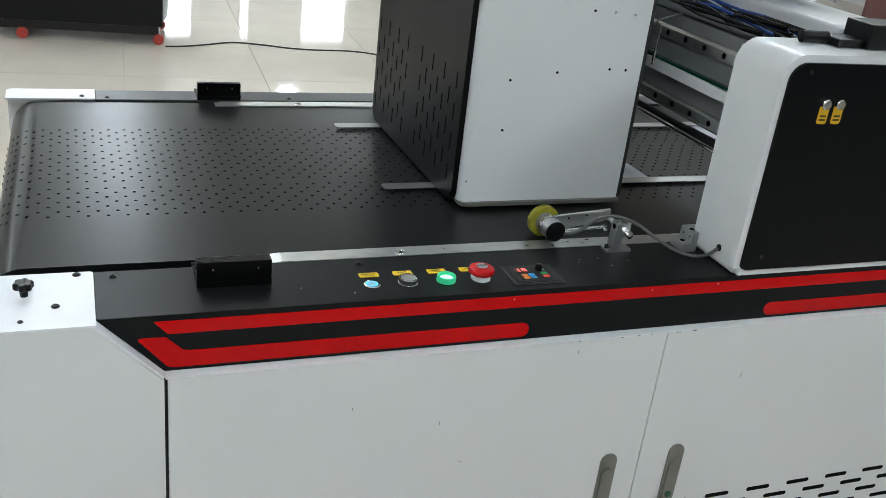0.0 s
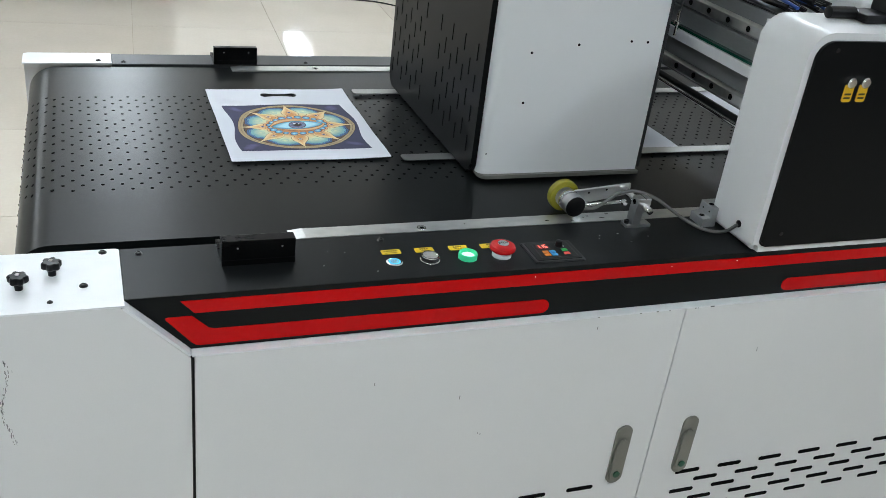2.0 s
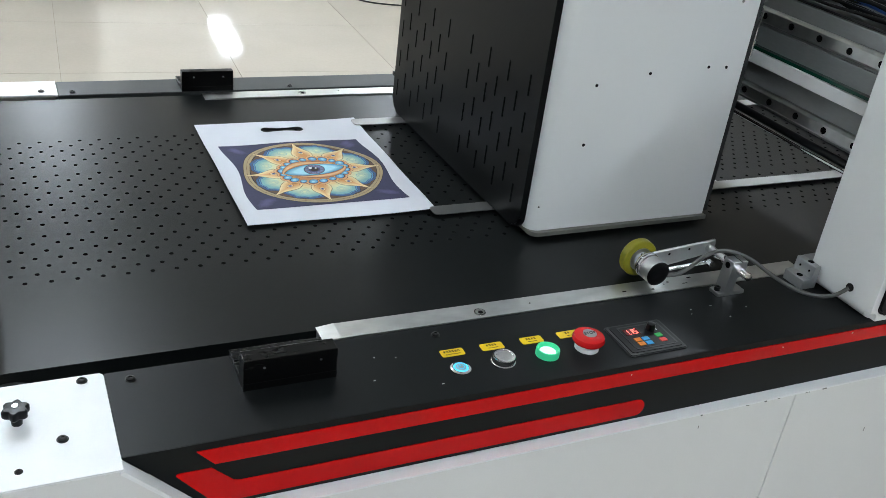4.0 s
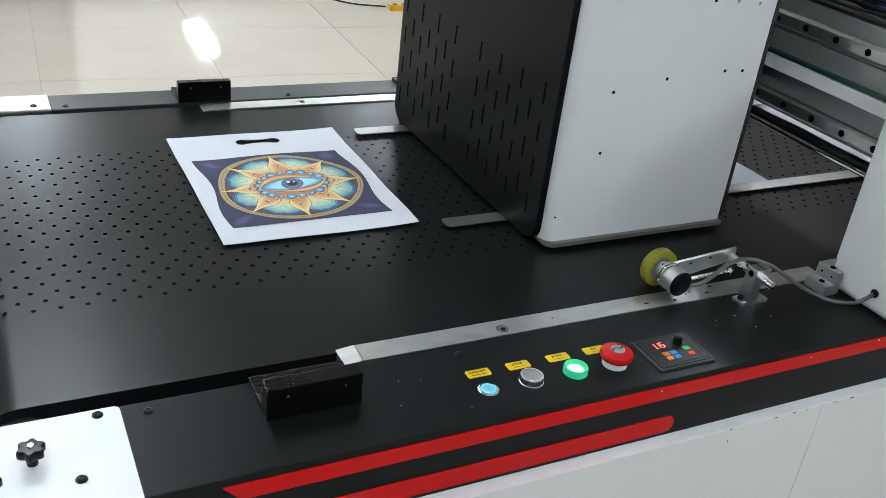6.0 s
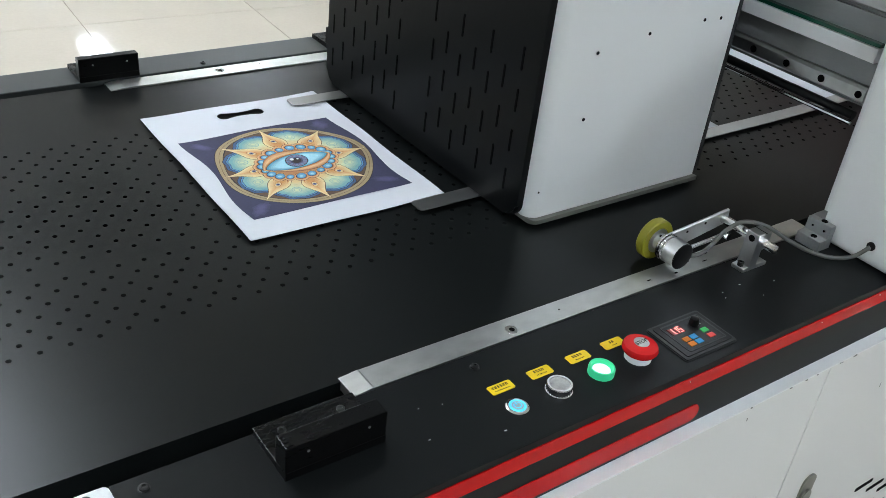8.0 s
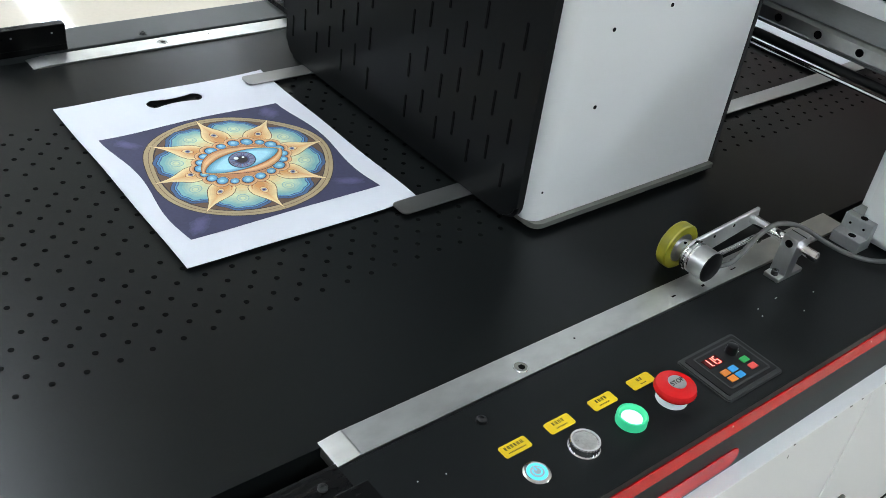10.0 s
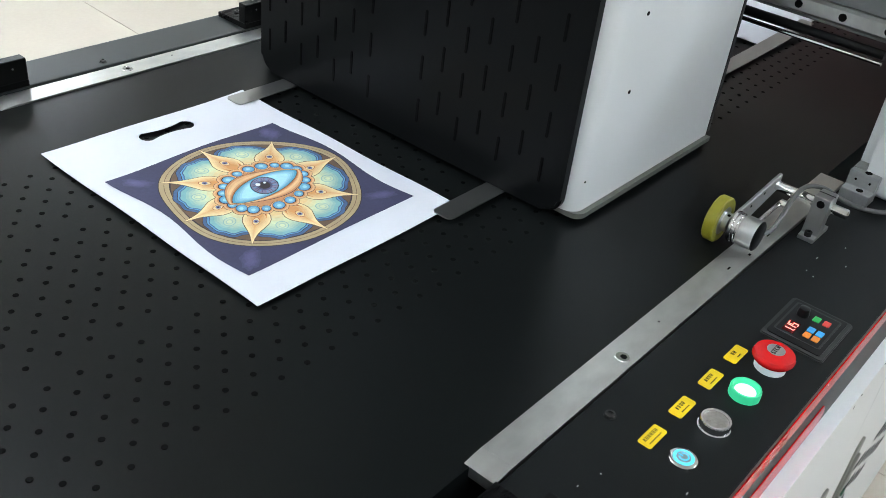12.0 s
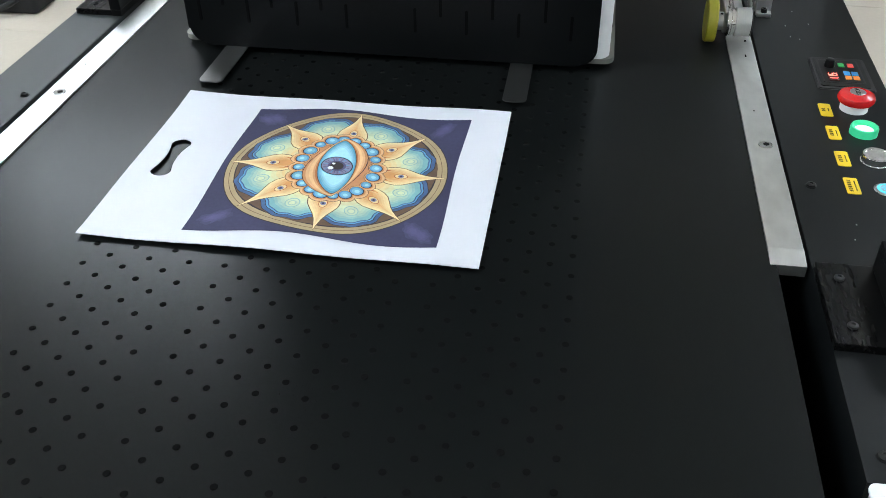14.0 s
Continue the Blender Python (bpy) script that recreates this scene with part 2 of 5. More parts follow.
WINDOWS = [(1.15, 1.85, 0.05, 2.42), (2.62, 2.85, 0.05, 2.42), (3.75, 4.65, 0.05, 2.42), (-3.6, -1.2, 0.05, 2.42), (-0.85, 0.85, 0.8, 2.42)]


def build_room():
    wall("wall_south", RX0, RX1, RY0 - 0.2, RY0)
    wall("wall_west", RX0 - 0.2, RX0, RY0 - 0.2, RY1 + 0.2)
    wall("wall_east", RX1, RX1 + 0.2, RY0 - 0.2, RY1 + 0.2)
    far = B()
    xs = RX0
    for x0, x1, z0, z1 in sorted(WINDOWS):
        box(far, xs, x0, RY1, RY1 + 0.2, 0, CEILING)
        box(far, x0, x1, RY1, RY1 + 0.2, 0, z0)
        box(far, x0, x1, RY1, RY1 + 0.2, z1, CEILING)
        xs = x1
    box(far, xs, RX1, RY1, RY1 + 0.2, 0, CEILING)
    tagged(part("wall_north", far, WALL), "white painted wall with tall bright windows", "wall", kind="structure")
    for k, (x0, x1, z0, z1) in enumerate(sorted(WINDOWS)):
        w = thing("window_%d" % (k + 1), ((x0 + x1) / 2, RY1 + 0.1, z0), "tall window full of white daylight", "window", kind="structure")
        part("pane", boxed(x0, x1, RY1 + 0.11, RY1 + 0.12, z0, z1), DAYLIGHT, w)
        f = B()
        for a, b, c, d in ((x0, x0 + 0.05, z0, z1), (x1 - 0.05, x1, z0, z1), (x0 + 0.05, x1 - 0.05, z0, z0 + 0.05), (x0 + 0.05, x1 - 0.05, z1 - 0.05, z1)):
            box(f, a, b, RY1 + 0.05, RY1 + 0.108, c, d)
        part("window_frame", f, FRAME, w)
    tagged(part("ceiling", boxed(RX0 - 0.2, RX1 + 0.2, RY0 - 0.2, RY1 + 0.2, CEILING, CEILING + 0.15), CEIL), "plain white ceiling", "ceiling", kind="structure")


def ceiling_light():
    t = thing("ceiling_light", (0, 0, CEILING - 0.05), "slim white rectangular ceiling light", "ceiling light", "ceiling lights")
    f = B()
    for a, b, c, d in ((-0.17, -0.15, -0.77, 0.77), (0.15, 0.17, -0.77, 0.77), (-0.15, 0.15, -0.77, -0.75), (-0.15, 0.15, 0.75, 0.77)):
        box(f, a, b, c, d, CEILING - 0.06, CEILING - 0.002, 0.004)
    part("frame", f, PLATE, t)
    part("diffuser", boxed(-0.149, 0.149, -0.749, 0.749, CEILING - 0.05, CEILING - 0.02), DIFFUSER, t)
    spots = [(c + 0.047 * y, y) for c in (-3.0, -0.3, 2.56) for y in (-1.9, 2.26, 6.42, 10.59, 14.2) if c != -0.3 or y < 12]
    for k, (x, y) in enumerate(spots):
        m = pose(x, y, CEILING - 0.05, 0, 0, -2.7)
        if k == 0:
            t.matrix_basis = m
        else:
            copy_thing(t, m)


build_room()
ceiling_light()

# ---------- the printer: cabinet and top ----------
Z = 0.950            # panel height
XR = 2.45            # right end of the machine
BY0, BY1 = 0.175, 0.972
BELT_Z = 0.947
ROLLER_X0, ROLLER_X1, ROLLER_R = -0.172, 1.95, 0.052


def build_cabinet():
    t = thing("printer_cabinet", (1.0, 0.5, 0), "long white steel machine cabinet with louvred doors", "cabinet")
    # side carcass, left open above for the belt
    for k in ((-0.215, XR, 0.012, 0.030, 0.06, 0.855), (-0.0575, XR, 1.03, 1.045, 0.06, 0.859), (-0.215, -0.20, 0.030, 1.03, 0.06, 0.80),
              (XR - 0.012, XR, 0.030, 1.03, 0.06, 0.86), (-0.20, XR - 0.012, 0.030, 1.03, 0.06, 0.075)):
        part("panel", boxed(*k), WHITE, t)
    # black sheets added beside the belt, so the open gap reads as shaded
    part("gap_shade_tray", boxed(-0.19, XR - 0.02, 0.147, 0.172, 0.80, 0.803), ANOD, t, "black sheet added for the shade under the belt edge")
    part("gap_shade_wall", boxed(-0.19, XR - 0.02, 0.1725, 0.1745, 0.80, 0.842), ANOD, t)
    for x in (-0.12, 0.75, 1.6, XR - 0.15):
        for y in (0.12, 0.92):
            part("foot", lathe(B(), [(0.03, 0), (0.03, 0.01), (0.012, 0.015), (0.012, 0.06)], (x, y, 0), "z", 16), ANOD, t, smooth=True)
    # white end cover with its slanting shoulder
    e = prism(B(), [(-0.29, 0.07), (-0.0015, 0.07), (-0.0015, 0.8610), (-0.0865, 0.9465), (-0.0865, 0.9485), (-0.29, 0.9485)], "y", -0.008, 0.010)
    part("end_cover", e, WHITE, t, "white painted end cover with scuffs")
    # lip under the black fascia
    l = B()
    box(l, 0.0, XR, -0.0090, 0.011, 0.8628, 0.8655, 0.0008)
    part("lip", l, PLATE, t)
    l2 = prism(B(), [(-0.0860, 0.9470), (-0.0040, 0.8655), (-0.0005, 0.8670), (-0.0822, 0.9495)], "y", -0.0095, 0.0080)
    part("lip", l2, PLATE, t)
    nick = random.Random(21)
    for k in range(8):
        x = nick.choice((0.775, 0.80, 0.72, 0.30, 0.95, 0.60)) + nick.uniform(-0.03, 0.03)
        part("nick", boxed(x, x + nick.uniform(0.001, 0.005), -0.0100, -0.0092, 0.8632, 0.8632 + nick.uniform(0.0006, 0.0016)), SCUFF, t)
    for x0, x1 in ((0.0032, 0.7788), (0.7810, 1.5588), (1.5610, XR)):
        d = part("door", boxed(x0, x1, -0.0075, 0.0095, 0.08, 0.8622, 0.0015), WHITE, t, "white door with rows of vent slots")
        def pill(px, pz, w=0.052, h=0.0085):
            o = prism(B(), rounded(px, px + w, pz - h / 2, pz + h / 2, h / 2 - 0.0002, 4), "y", -0.0082, -0.005)
            part("vent_slot", o, HOLE, d)
        for row in range(5):
            zz = 0.5045 - 0.0232 * row
            off = (0.0455 * row) % 0.0925
            n = 0
            px = x0 + 0.0715 + off - 0.0925
            while px + 0.052 < x1 - 0.056:
                if px > x0 + 0.05:
                    pill(px, zz)
                px += 0.0925
        if x0 < 1:
            hx = 0.7195 if x0 < 0.5 else 0.8545
            plate = prism(B(), rounded(hx - 0.0155, hx + 0.0155, 0.508, 0.634, 0.0150, 8), "y", -0.0105, -0.0070)
            h = part("handle", plate, PEWTER, d, "pewter grey recessed lever handle")
            lever = prism(B(), rounded(hx - 0.0115, hx + 0.0115, 0.514, 0.607, 0.0110, 8), "y", -0.0142, -0.0108)
            bmesh.ops.bevel(lever, geom=lever.edges[:], offset=0.0014, segments=2, affect="EDGES")
            part("lever", lever, PEWTER, h, smooth=True)
            part("lock", lathe(B(), [(0.0065, 0), (0.0065, -0.0022), (0.005, -0.003)], (hx, -0.0140, 0.531), "y", 18), GREENDOT, h, "green lock cylinder", True)
    # black filler strip: the door gap's shade put into colour
    part("gap_shade", boxed(-0.0014, 0.0030, -0.0045, 0.0098, 0.08, 0.8600), DARKP, t, "black strip added for the shade in the door gap")
    # scuffs on the end cover
    rnd = random.Random(5)
    streak = B()
    for k in range(70):
        zc = 0.893 - 0.145 * (k / 70) + rnd.uniform(-0.004, 0.004)
        xc = -0.232 + 0.005 * math.sin(k * 0.11) + rnd.gauss(0, 0.0026 if k < 22 else 0.0012)
        box(streak, xc, xc + rnd.uniform(0.0003, 0.0010), -0.0084, -0.0078, zc, zc + rnd.uniform(0.001, 0.006))
    part("scuff", streak, SCUFF, t, "dark grey rubbed streak")
    for xc, zc in ((0.40, 0.735), (0.44, 0.66), (0.26, 0.78), (0.445, 0.658), (0.95, 0.76), (0.62, 0.84), (-0.06, 0.83), (-0.12, 0.86)):
        part("scuff", boxed(xc, xc + 0.0008, -0.0079, -0.0070, zc, zc + rnd.uniform(0.003, 0.008)), SCUFF, t)


def build_top():
    t = thing("side_panel", (0.9, 0.08, Z - 0.08), "black powder-coated control panel with slanting fascia", "control panel")
    p = prism(B(), [(-0.0815, 0.0105), (XR, 0.0105), (XR, 0.146), (-0.0815, 0.146)], "z", Z - 0.004, Z)
    part("top_sheet", p, BLACK, t)
    part("inner_flange", boxed(-0.0815, XR, 0.142, 0.146, 0.86, Z - 0.004), BLACK, t)
    # fascia, leaning slightly outward to its foot
    def fasc(pts, out, material, name):
        """Outline (x, z) laid on the leaning fascia, out metres proud."""
        bm = B()
        def at(p, d):
            y = 0.0095 + (p[1] - 0.948) * 0.03
            return (p[0], y - d, p[1])
        lo = [bm.verts.new(at(q, out - 0.004)) for q in pts]
        hi = [bm.verts.new(at(q, out)) for q in pts]
        bm.faces.new(lo)
        bm.faces.new(hi)
        for i in range(len(pts)):
            j = (i + 1) % len(pts)
            bm.faces.new((lo[i], lo[j], hi[j], hi[i]))
        return part(name, bm, material, t)
    fasc([(-0.0815, 0.9497), (-0.001, 0.8665), (XR, 0.8665), (XR, 0.9497)], 0.0, BLACK, "fascia")
    fasc([(-0.0125, 0.9412), (0.0055, 0.9222), (XR, 0.9222), (XR, 0.9412)], 0.0012, RED, "red_stripe")
    low = [(-0.0325, 0.9155), (-0.032, 0.9170), (-0.029, 0.9180), (0.002, 0.9180), (0.024, 0.8975), (0.032, 0.8955)]
    low += [(0.5225 + 0.0117 * math.sin(radians(a)), 0.8835 + 0.0117 * math.cos(radians(a))) for a in range(0, 181, 20)]
    low += [(0.014, 0.8718), (0.007, 0.8727), (0.002, 0.8760)]
    fasc(low, 0.0012, RED, "red_stripe")
    fasc([(0.985 - 0.0117 * math.sin(radians(a)), 0.8835 - 0.0117 * math.cos(radians(a))) for a in range(0, 181, 20)] + [(XR, 0.8952), (XR, 0.8718)], 0.0012, RED, "red_stripe")
    for x, y in ((-0.057, 0.130), (0.294, 0.127)):
        socket_bolt("bolt", x, y, Z, t)
    rnd = random.Random(3)
    for x, y in ((0.650, 0.088), (0.656, 0.098), (0.700, 0.070), (0.230, 0.095), (0.205, 0.101), (0.69, 0.10), (0.262, 0.035), (0.19, 0.06), (0.06, 0.10), (0.74, 0.085)):
        part("fleck", boxed(x, x + rnd.uniform(0.0008, 0.0035), y, y + rnd.uniform(0.0006, 0.0012), Z, Z + 0.0003), FLECK, t)
    for k in range(3):
        x = (0.502, 0.742, 0.866)[k]
        z = rnd.uniform(0.931, 0.938)
        y = 0.0095 + (z - 0.948) * 0.03
        part("fleck", boxed(x, x + rnd.uniform(0.001, 0.002), y - 0.0017, y - 0.0009, z, z + rnd.uniform(0.0008, 0.0018)), FLECK, t)
    # white plate over the roller end
    w = thing("end_plate", (-0.16, 0.08, Z - 0.01), "white steel cover plate with screws", "cover plate")
    part("plate", prism(B(), rounded(-0.29, -0.0823, -0.0082, 0.1465, 0.006, 4, (0, 0, 1, 1)), "z", Z - 0.001, Z + 0.0015), PLATE, w)
    for x, y in ((-0.104, 0.137), (-0.130, 0.049)):
        socket_bolt("bolt", x, y, Z + 0.0015, w)
    socket_bolt("bolt", -0.170, 0.014, Z + 0.0015, w, 0.003, 0.002)


def knob(x, y, turn):
    t = thing("knob", (x, y, Z + 0.0015), "black star-shaped clamping knob with a chrome stud", "knob", "belt tension knobs")
    n = 48
    bm = B()
    levels = [(0.005, 0), (0.0058, 0.009), (0.0100, 0.0105), (0.0116, 0.0125), (0.0116, 0.0185), (0.0100, 0.0205), (0.0034, 0.021)]
    rings = []
    for k, (r, h) in enumerate(levels):
        ring = []
        for i in range(n):
            a = 2 * math.pi * i / n
            rr = r * (1 + (0.14 * math.cos(6 * a) if r > 0.009 else 0))
            ring.append(bm.verts.new((x + rr * math.cos(a + turn), y + rr * math.sin(a + turn), Z + 0.0015 + h)))
        rings.append(ring)
    for a, b in zip(rings, rings[1:]):
        for i in range(n):
            bm.faces.new((a[i], a[(i + 1) % n], b[(i + 1) % n], b[i]))
    bm.faces.new(rings[0])
    bm.faces.new(rings[-1])
    part("grip", bm, DARKP, t, smooth=True)
    part("stud", lathe(B(), [(0.0032, 0.0205), (0.0032, 0.0218), (0.0024, 0.0225)], (x, y, Z + 0.0015), "z", 16), CHROME, t, smooth=True)


def build_far_side():
    t = thing("far_side_rail", (0.9, 1.02, Z - 0.1), "black steel side rail with small screws, greyed by painted sheen", "side rail")
    part("rail", boxed(-0.058, XR, 0.9845, 1.056, 0.86, Z, 0.002), RAIL_SHEEN, t)
    for x in (-0.034, 0.364, 0.80):
        socket_bolt("bolt", x, 0.998, Z, t)
    w = thing("end_plate", (-0.14, 1.02, Z - 0.1), "white steel cover plate at the belt end", "cover plate")
    part("plate", prism(B(), rounded(-0.235, -0.0585, 0.985, 1.056, 0.012, 5, (0, 0, 0, 1)), "z", Z - 0.002, Z + 0.0015), PLATE, w)
    part("skirt", boxed(-0.235, -0.0585, 1.046, 1.056, 0.08, Z - 0.002), WHITE, w)
    socket_bolt("bolt", -0.085, 1.002, Z + 0.0015, w)


def guide_strip(y0, y1, x0, x1, hx, hy):
    t = thing("guide_strip", ((x0 + x1) / 2, (y0 + y1) / 2, BELT_Z), "worn bare steel guide strip beside the belt", "guide strip", "belt guide strips")
    pts = [(x0, 0.9365), (x0, 0.9474), (x0 + 0.003, 0.9478), (x0 + 0.022, 0.9500), (x0 + 0.024, 0.9495), (x1, 0.9495), (x1, 0.9365)]
    bm = prism(B(), pts, "y", y0, y1)
    part("strip", bm, STEEL, t)
    part("counterbore", lathe(B(), [(0.0078, 0), (0.0074, 0.0006), (0.0066, 0.0006), (0.0064, 0.0002)], (hx, hy, 0.9495), "z", 28), CHROME, t, "bright counterbored rim", True)
    # flat darker disc stands in for the shaded depth of the counterbore
    part("bore_shade", lathe(B(), [(0.0064, 0), (0.0064, 0.0003)], (hx, hy, 0.9495), "z", 24), PEWTER, t)
    part("screw", lathe(B(), [(0.0036, 0.0), (0.0036, 0.0004)], (hx + 0.0006, hy - 0.0008, 0.9496), "z", 6), HOLE, t)
    if y0 < 0.5:
        chip = random.Random(9)
        for x, y in ((0.588, 0.160), (0.634, 0.156), (0.668, 0.168), (0.690, 0.160), (0.706, 0.172), (0.652, 0.174)):
            part("dirt_chip", boxed(x, x + chip.uniform(0.004, 0.009), y, y + chip.uniform(0.0012, 0.0028), 0.9496, 0.9499), HOLE, t)
    for dx in (0.075, 0.29):
        part("pin_hole", lathe(B(), [(0.0011, 0), (0.0011, 0.0003)], (hx + dx, hy + 0.004, 0.9495), "z", 10), HOLE, t)


def side_bracket(x0, x1, y_in, y_out, y_wall, base):
    """An L-shaped sensor mount: foot plate and an upright wall."""
    t = thing("sensor_bracket", ((x0 + x1) / 2, (y_in + y_out) / 2, Z), "black anodised angle bracket with two screws", "bracket", "belt side brackets")
    lo, hi = min(y_in, y_out), max(y_in, y_out)
    part("foot_plate", boxed(x0, x1, lo, hi, Z, Z + 0.008, 0.0008), BRKT, t)
    a, b = (y_wall, lo) if y_wall < lo else (hi, y_wall)
    part("upright", boxed(x0, x1 - (0.003 if y_wall < lo else 0), a, b + (0.002 if y_wall < lo else 0), Z + (0.0082 if y_wall < lo else 0), Z + 0.038, 0.0012), BRKT, t)
    if y_wall < lo:
        part("upright_foot", boxed(x0, x1 - 0.003, a, b - 0.0002, Z, Z + 0.0084), BRKT, t)
    for x in (x0 + 0.022, x1 - 0.022):
        yb = (lo + hi) / 2 + (0.008 if y_wall < lo else -0.008)
        part("bolt", lathe(B(), [(0.0042, 0), (0.0042, 0.002), (0.0034, 0.0026), (0.002, 0.0026), (0.0018, 0.001)], (x, yb, Z + 0.008), "z", 16), GREY, t, "dark screw with a bright rim", True)
        part("screw_hole", lathe(B(), [(0.0014, 0), (0.0014, -0.0006)] if y_wall < lo else [(0.0016, 0), (0.0016, -0.0006)],
                                 (x, a - 0.0 if y_wall < lo else a, Z + 0.027), "y", 12), ALU, t)


# ---------- belt with its moving rows of holes ----------
SPEED = 0.2965
PITCH = 0.02968
TOP_RUN = ROLLER_X1 - ROLLER_X0
LOOP = 2 * TOP_RUN + 2 * math.pi * ROLLER_R
rows_of_holes = []


def build_belt():
    n = 20
    pts = [(ROLLER_X0 - ROLLER_R * math.sin(math.pi * i / n), BELT_Z - ROLLER_R + ROLLER_R * math.cos(math.pi * i / n)) for i in range(n + 1)]
    pts += [(ROLLER_X1 + ROLLER_R * math.sin(math.pi * i / n), BELT_Z - ROLLER_R - ROLLER_R * math.cos(math.pi * i / n)) for i in range(n + 1)]
    body = prism(B(), pts, "y", BY0, BY1)
    belt = part("conveyor_belt", body, BELT, None, "", True)
    tagged(belt, "wide black rubber conveyor belt with rows of suction holes", "conveyor belt")
    belt["base"] = (0, 0, 0)
    # end disc of the roller
    part("roller_end", lathe(B(), [(0.040, 0), (0.040, -0.004), (0.030, -0.006), (0.012, -0.006)], (ROLLER_X0, BY0, BELT_Z - ROLLER_R), "y", 40), GREY, belt, "dark roller end disc", True)
    # three bands of staggered holes, 6, 9 and 7 rows
    bm = B()
    for first_y, count, step, phase in ((0.784, 6, 0.0188, 0), (0.657, 9, 0.01925, 1), (0.470, 7, 0.0195, 1)):
        for k in range(count):
            x = PITCH / 2 if (k + phase) % 2 else 0.0
            lathe(bm, [(0.0029, -0.0005), (0.0029, 0.00035), (0.0023, 0.0004)], (x, first_y - step * k, 0), "z", 12)
    me_ob = part("perforation", bm, HOLE, belt)
    count = round(LOOP / PITCH)
    for i in range(count):
        o = me_ob if i == 0 else new("perforation", me_ob.data)
        o.parent = belt
        rows_of_holes.append((tagged(o, kind="stuff"), 1.9600 + i * LOOP / count))
    return belt


SLIP = ((0.0, 0.0), (3.0, -0.0034), (4.0, 0.0044), (7.0, 0.0006), (7.5, -0.0020), (10.5, 0.0026), (14.0, 0.0095))


def travel(t):
    """How far the belt has run after t seconds, with its slight unevenness."""
    for (t0, c0), (t1, c1) in zip(SLIP, SLIP[1:]):
        if t <= t1 + 1e-6:
            return SPEED * t + c0 + (c1 - c0) * (t - t0) / (t1 - t0)


def on_loop(s):
    """Pose of the belt surface at distance s along the loop, from the right roller's top leftward."""
    s %= LOOP
    arc = math.pi * ROLLER_R
    zc = BELT_Z - ROLLER_R
    if s < TOP_RUN:
        return pose(ROLLER_X1 - s, 0, BELT_Z)
    s -= TOP_RUN
    if s < arc:
        a = s / ROLLER_R
        return pose(ROLLER_X0 - ROLLER_R * math.sin(a), 0, zc + ROLLER_R * math.cos(a), 0, -math.degrees(a), 0)
    s -= arc
    if s < TOP_RUN:
        return pose(ROLLER_X0 + s, 0, zc - ROLLER_R, 0, -180, 0)
    a = (s - TOP_RUN) / ROLLER_R
    return pose(ROLLER_X1 + ROLLER_R * math.sin(a), 0, zc - ROLLER_R * math.cos(a), 0, -180 - math.degrees(a), 0)


build_cabinet()
build_top()
knob(-0.168, 0.084, 0.3)
knob(-0.207, 0.052, 0.9)
build_far_side()
guide_strip(0.149, 0.1805, 0.161, 0.905, 0.371, 0.1615)
guide_strip(0.945, 0.9775, 0.190, 1.20, 0.378, 0.962)
side_bracket(0.050, 0.156, 0.097, 0.146, 0.0785, Z)
side_bracket(0.155, 0.253, 0.998, 1.050, 0.985, Z)
side_bracket(0.600, 0.70, 0.998, 1.050, 0.985, Z)
build_belt()


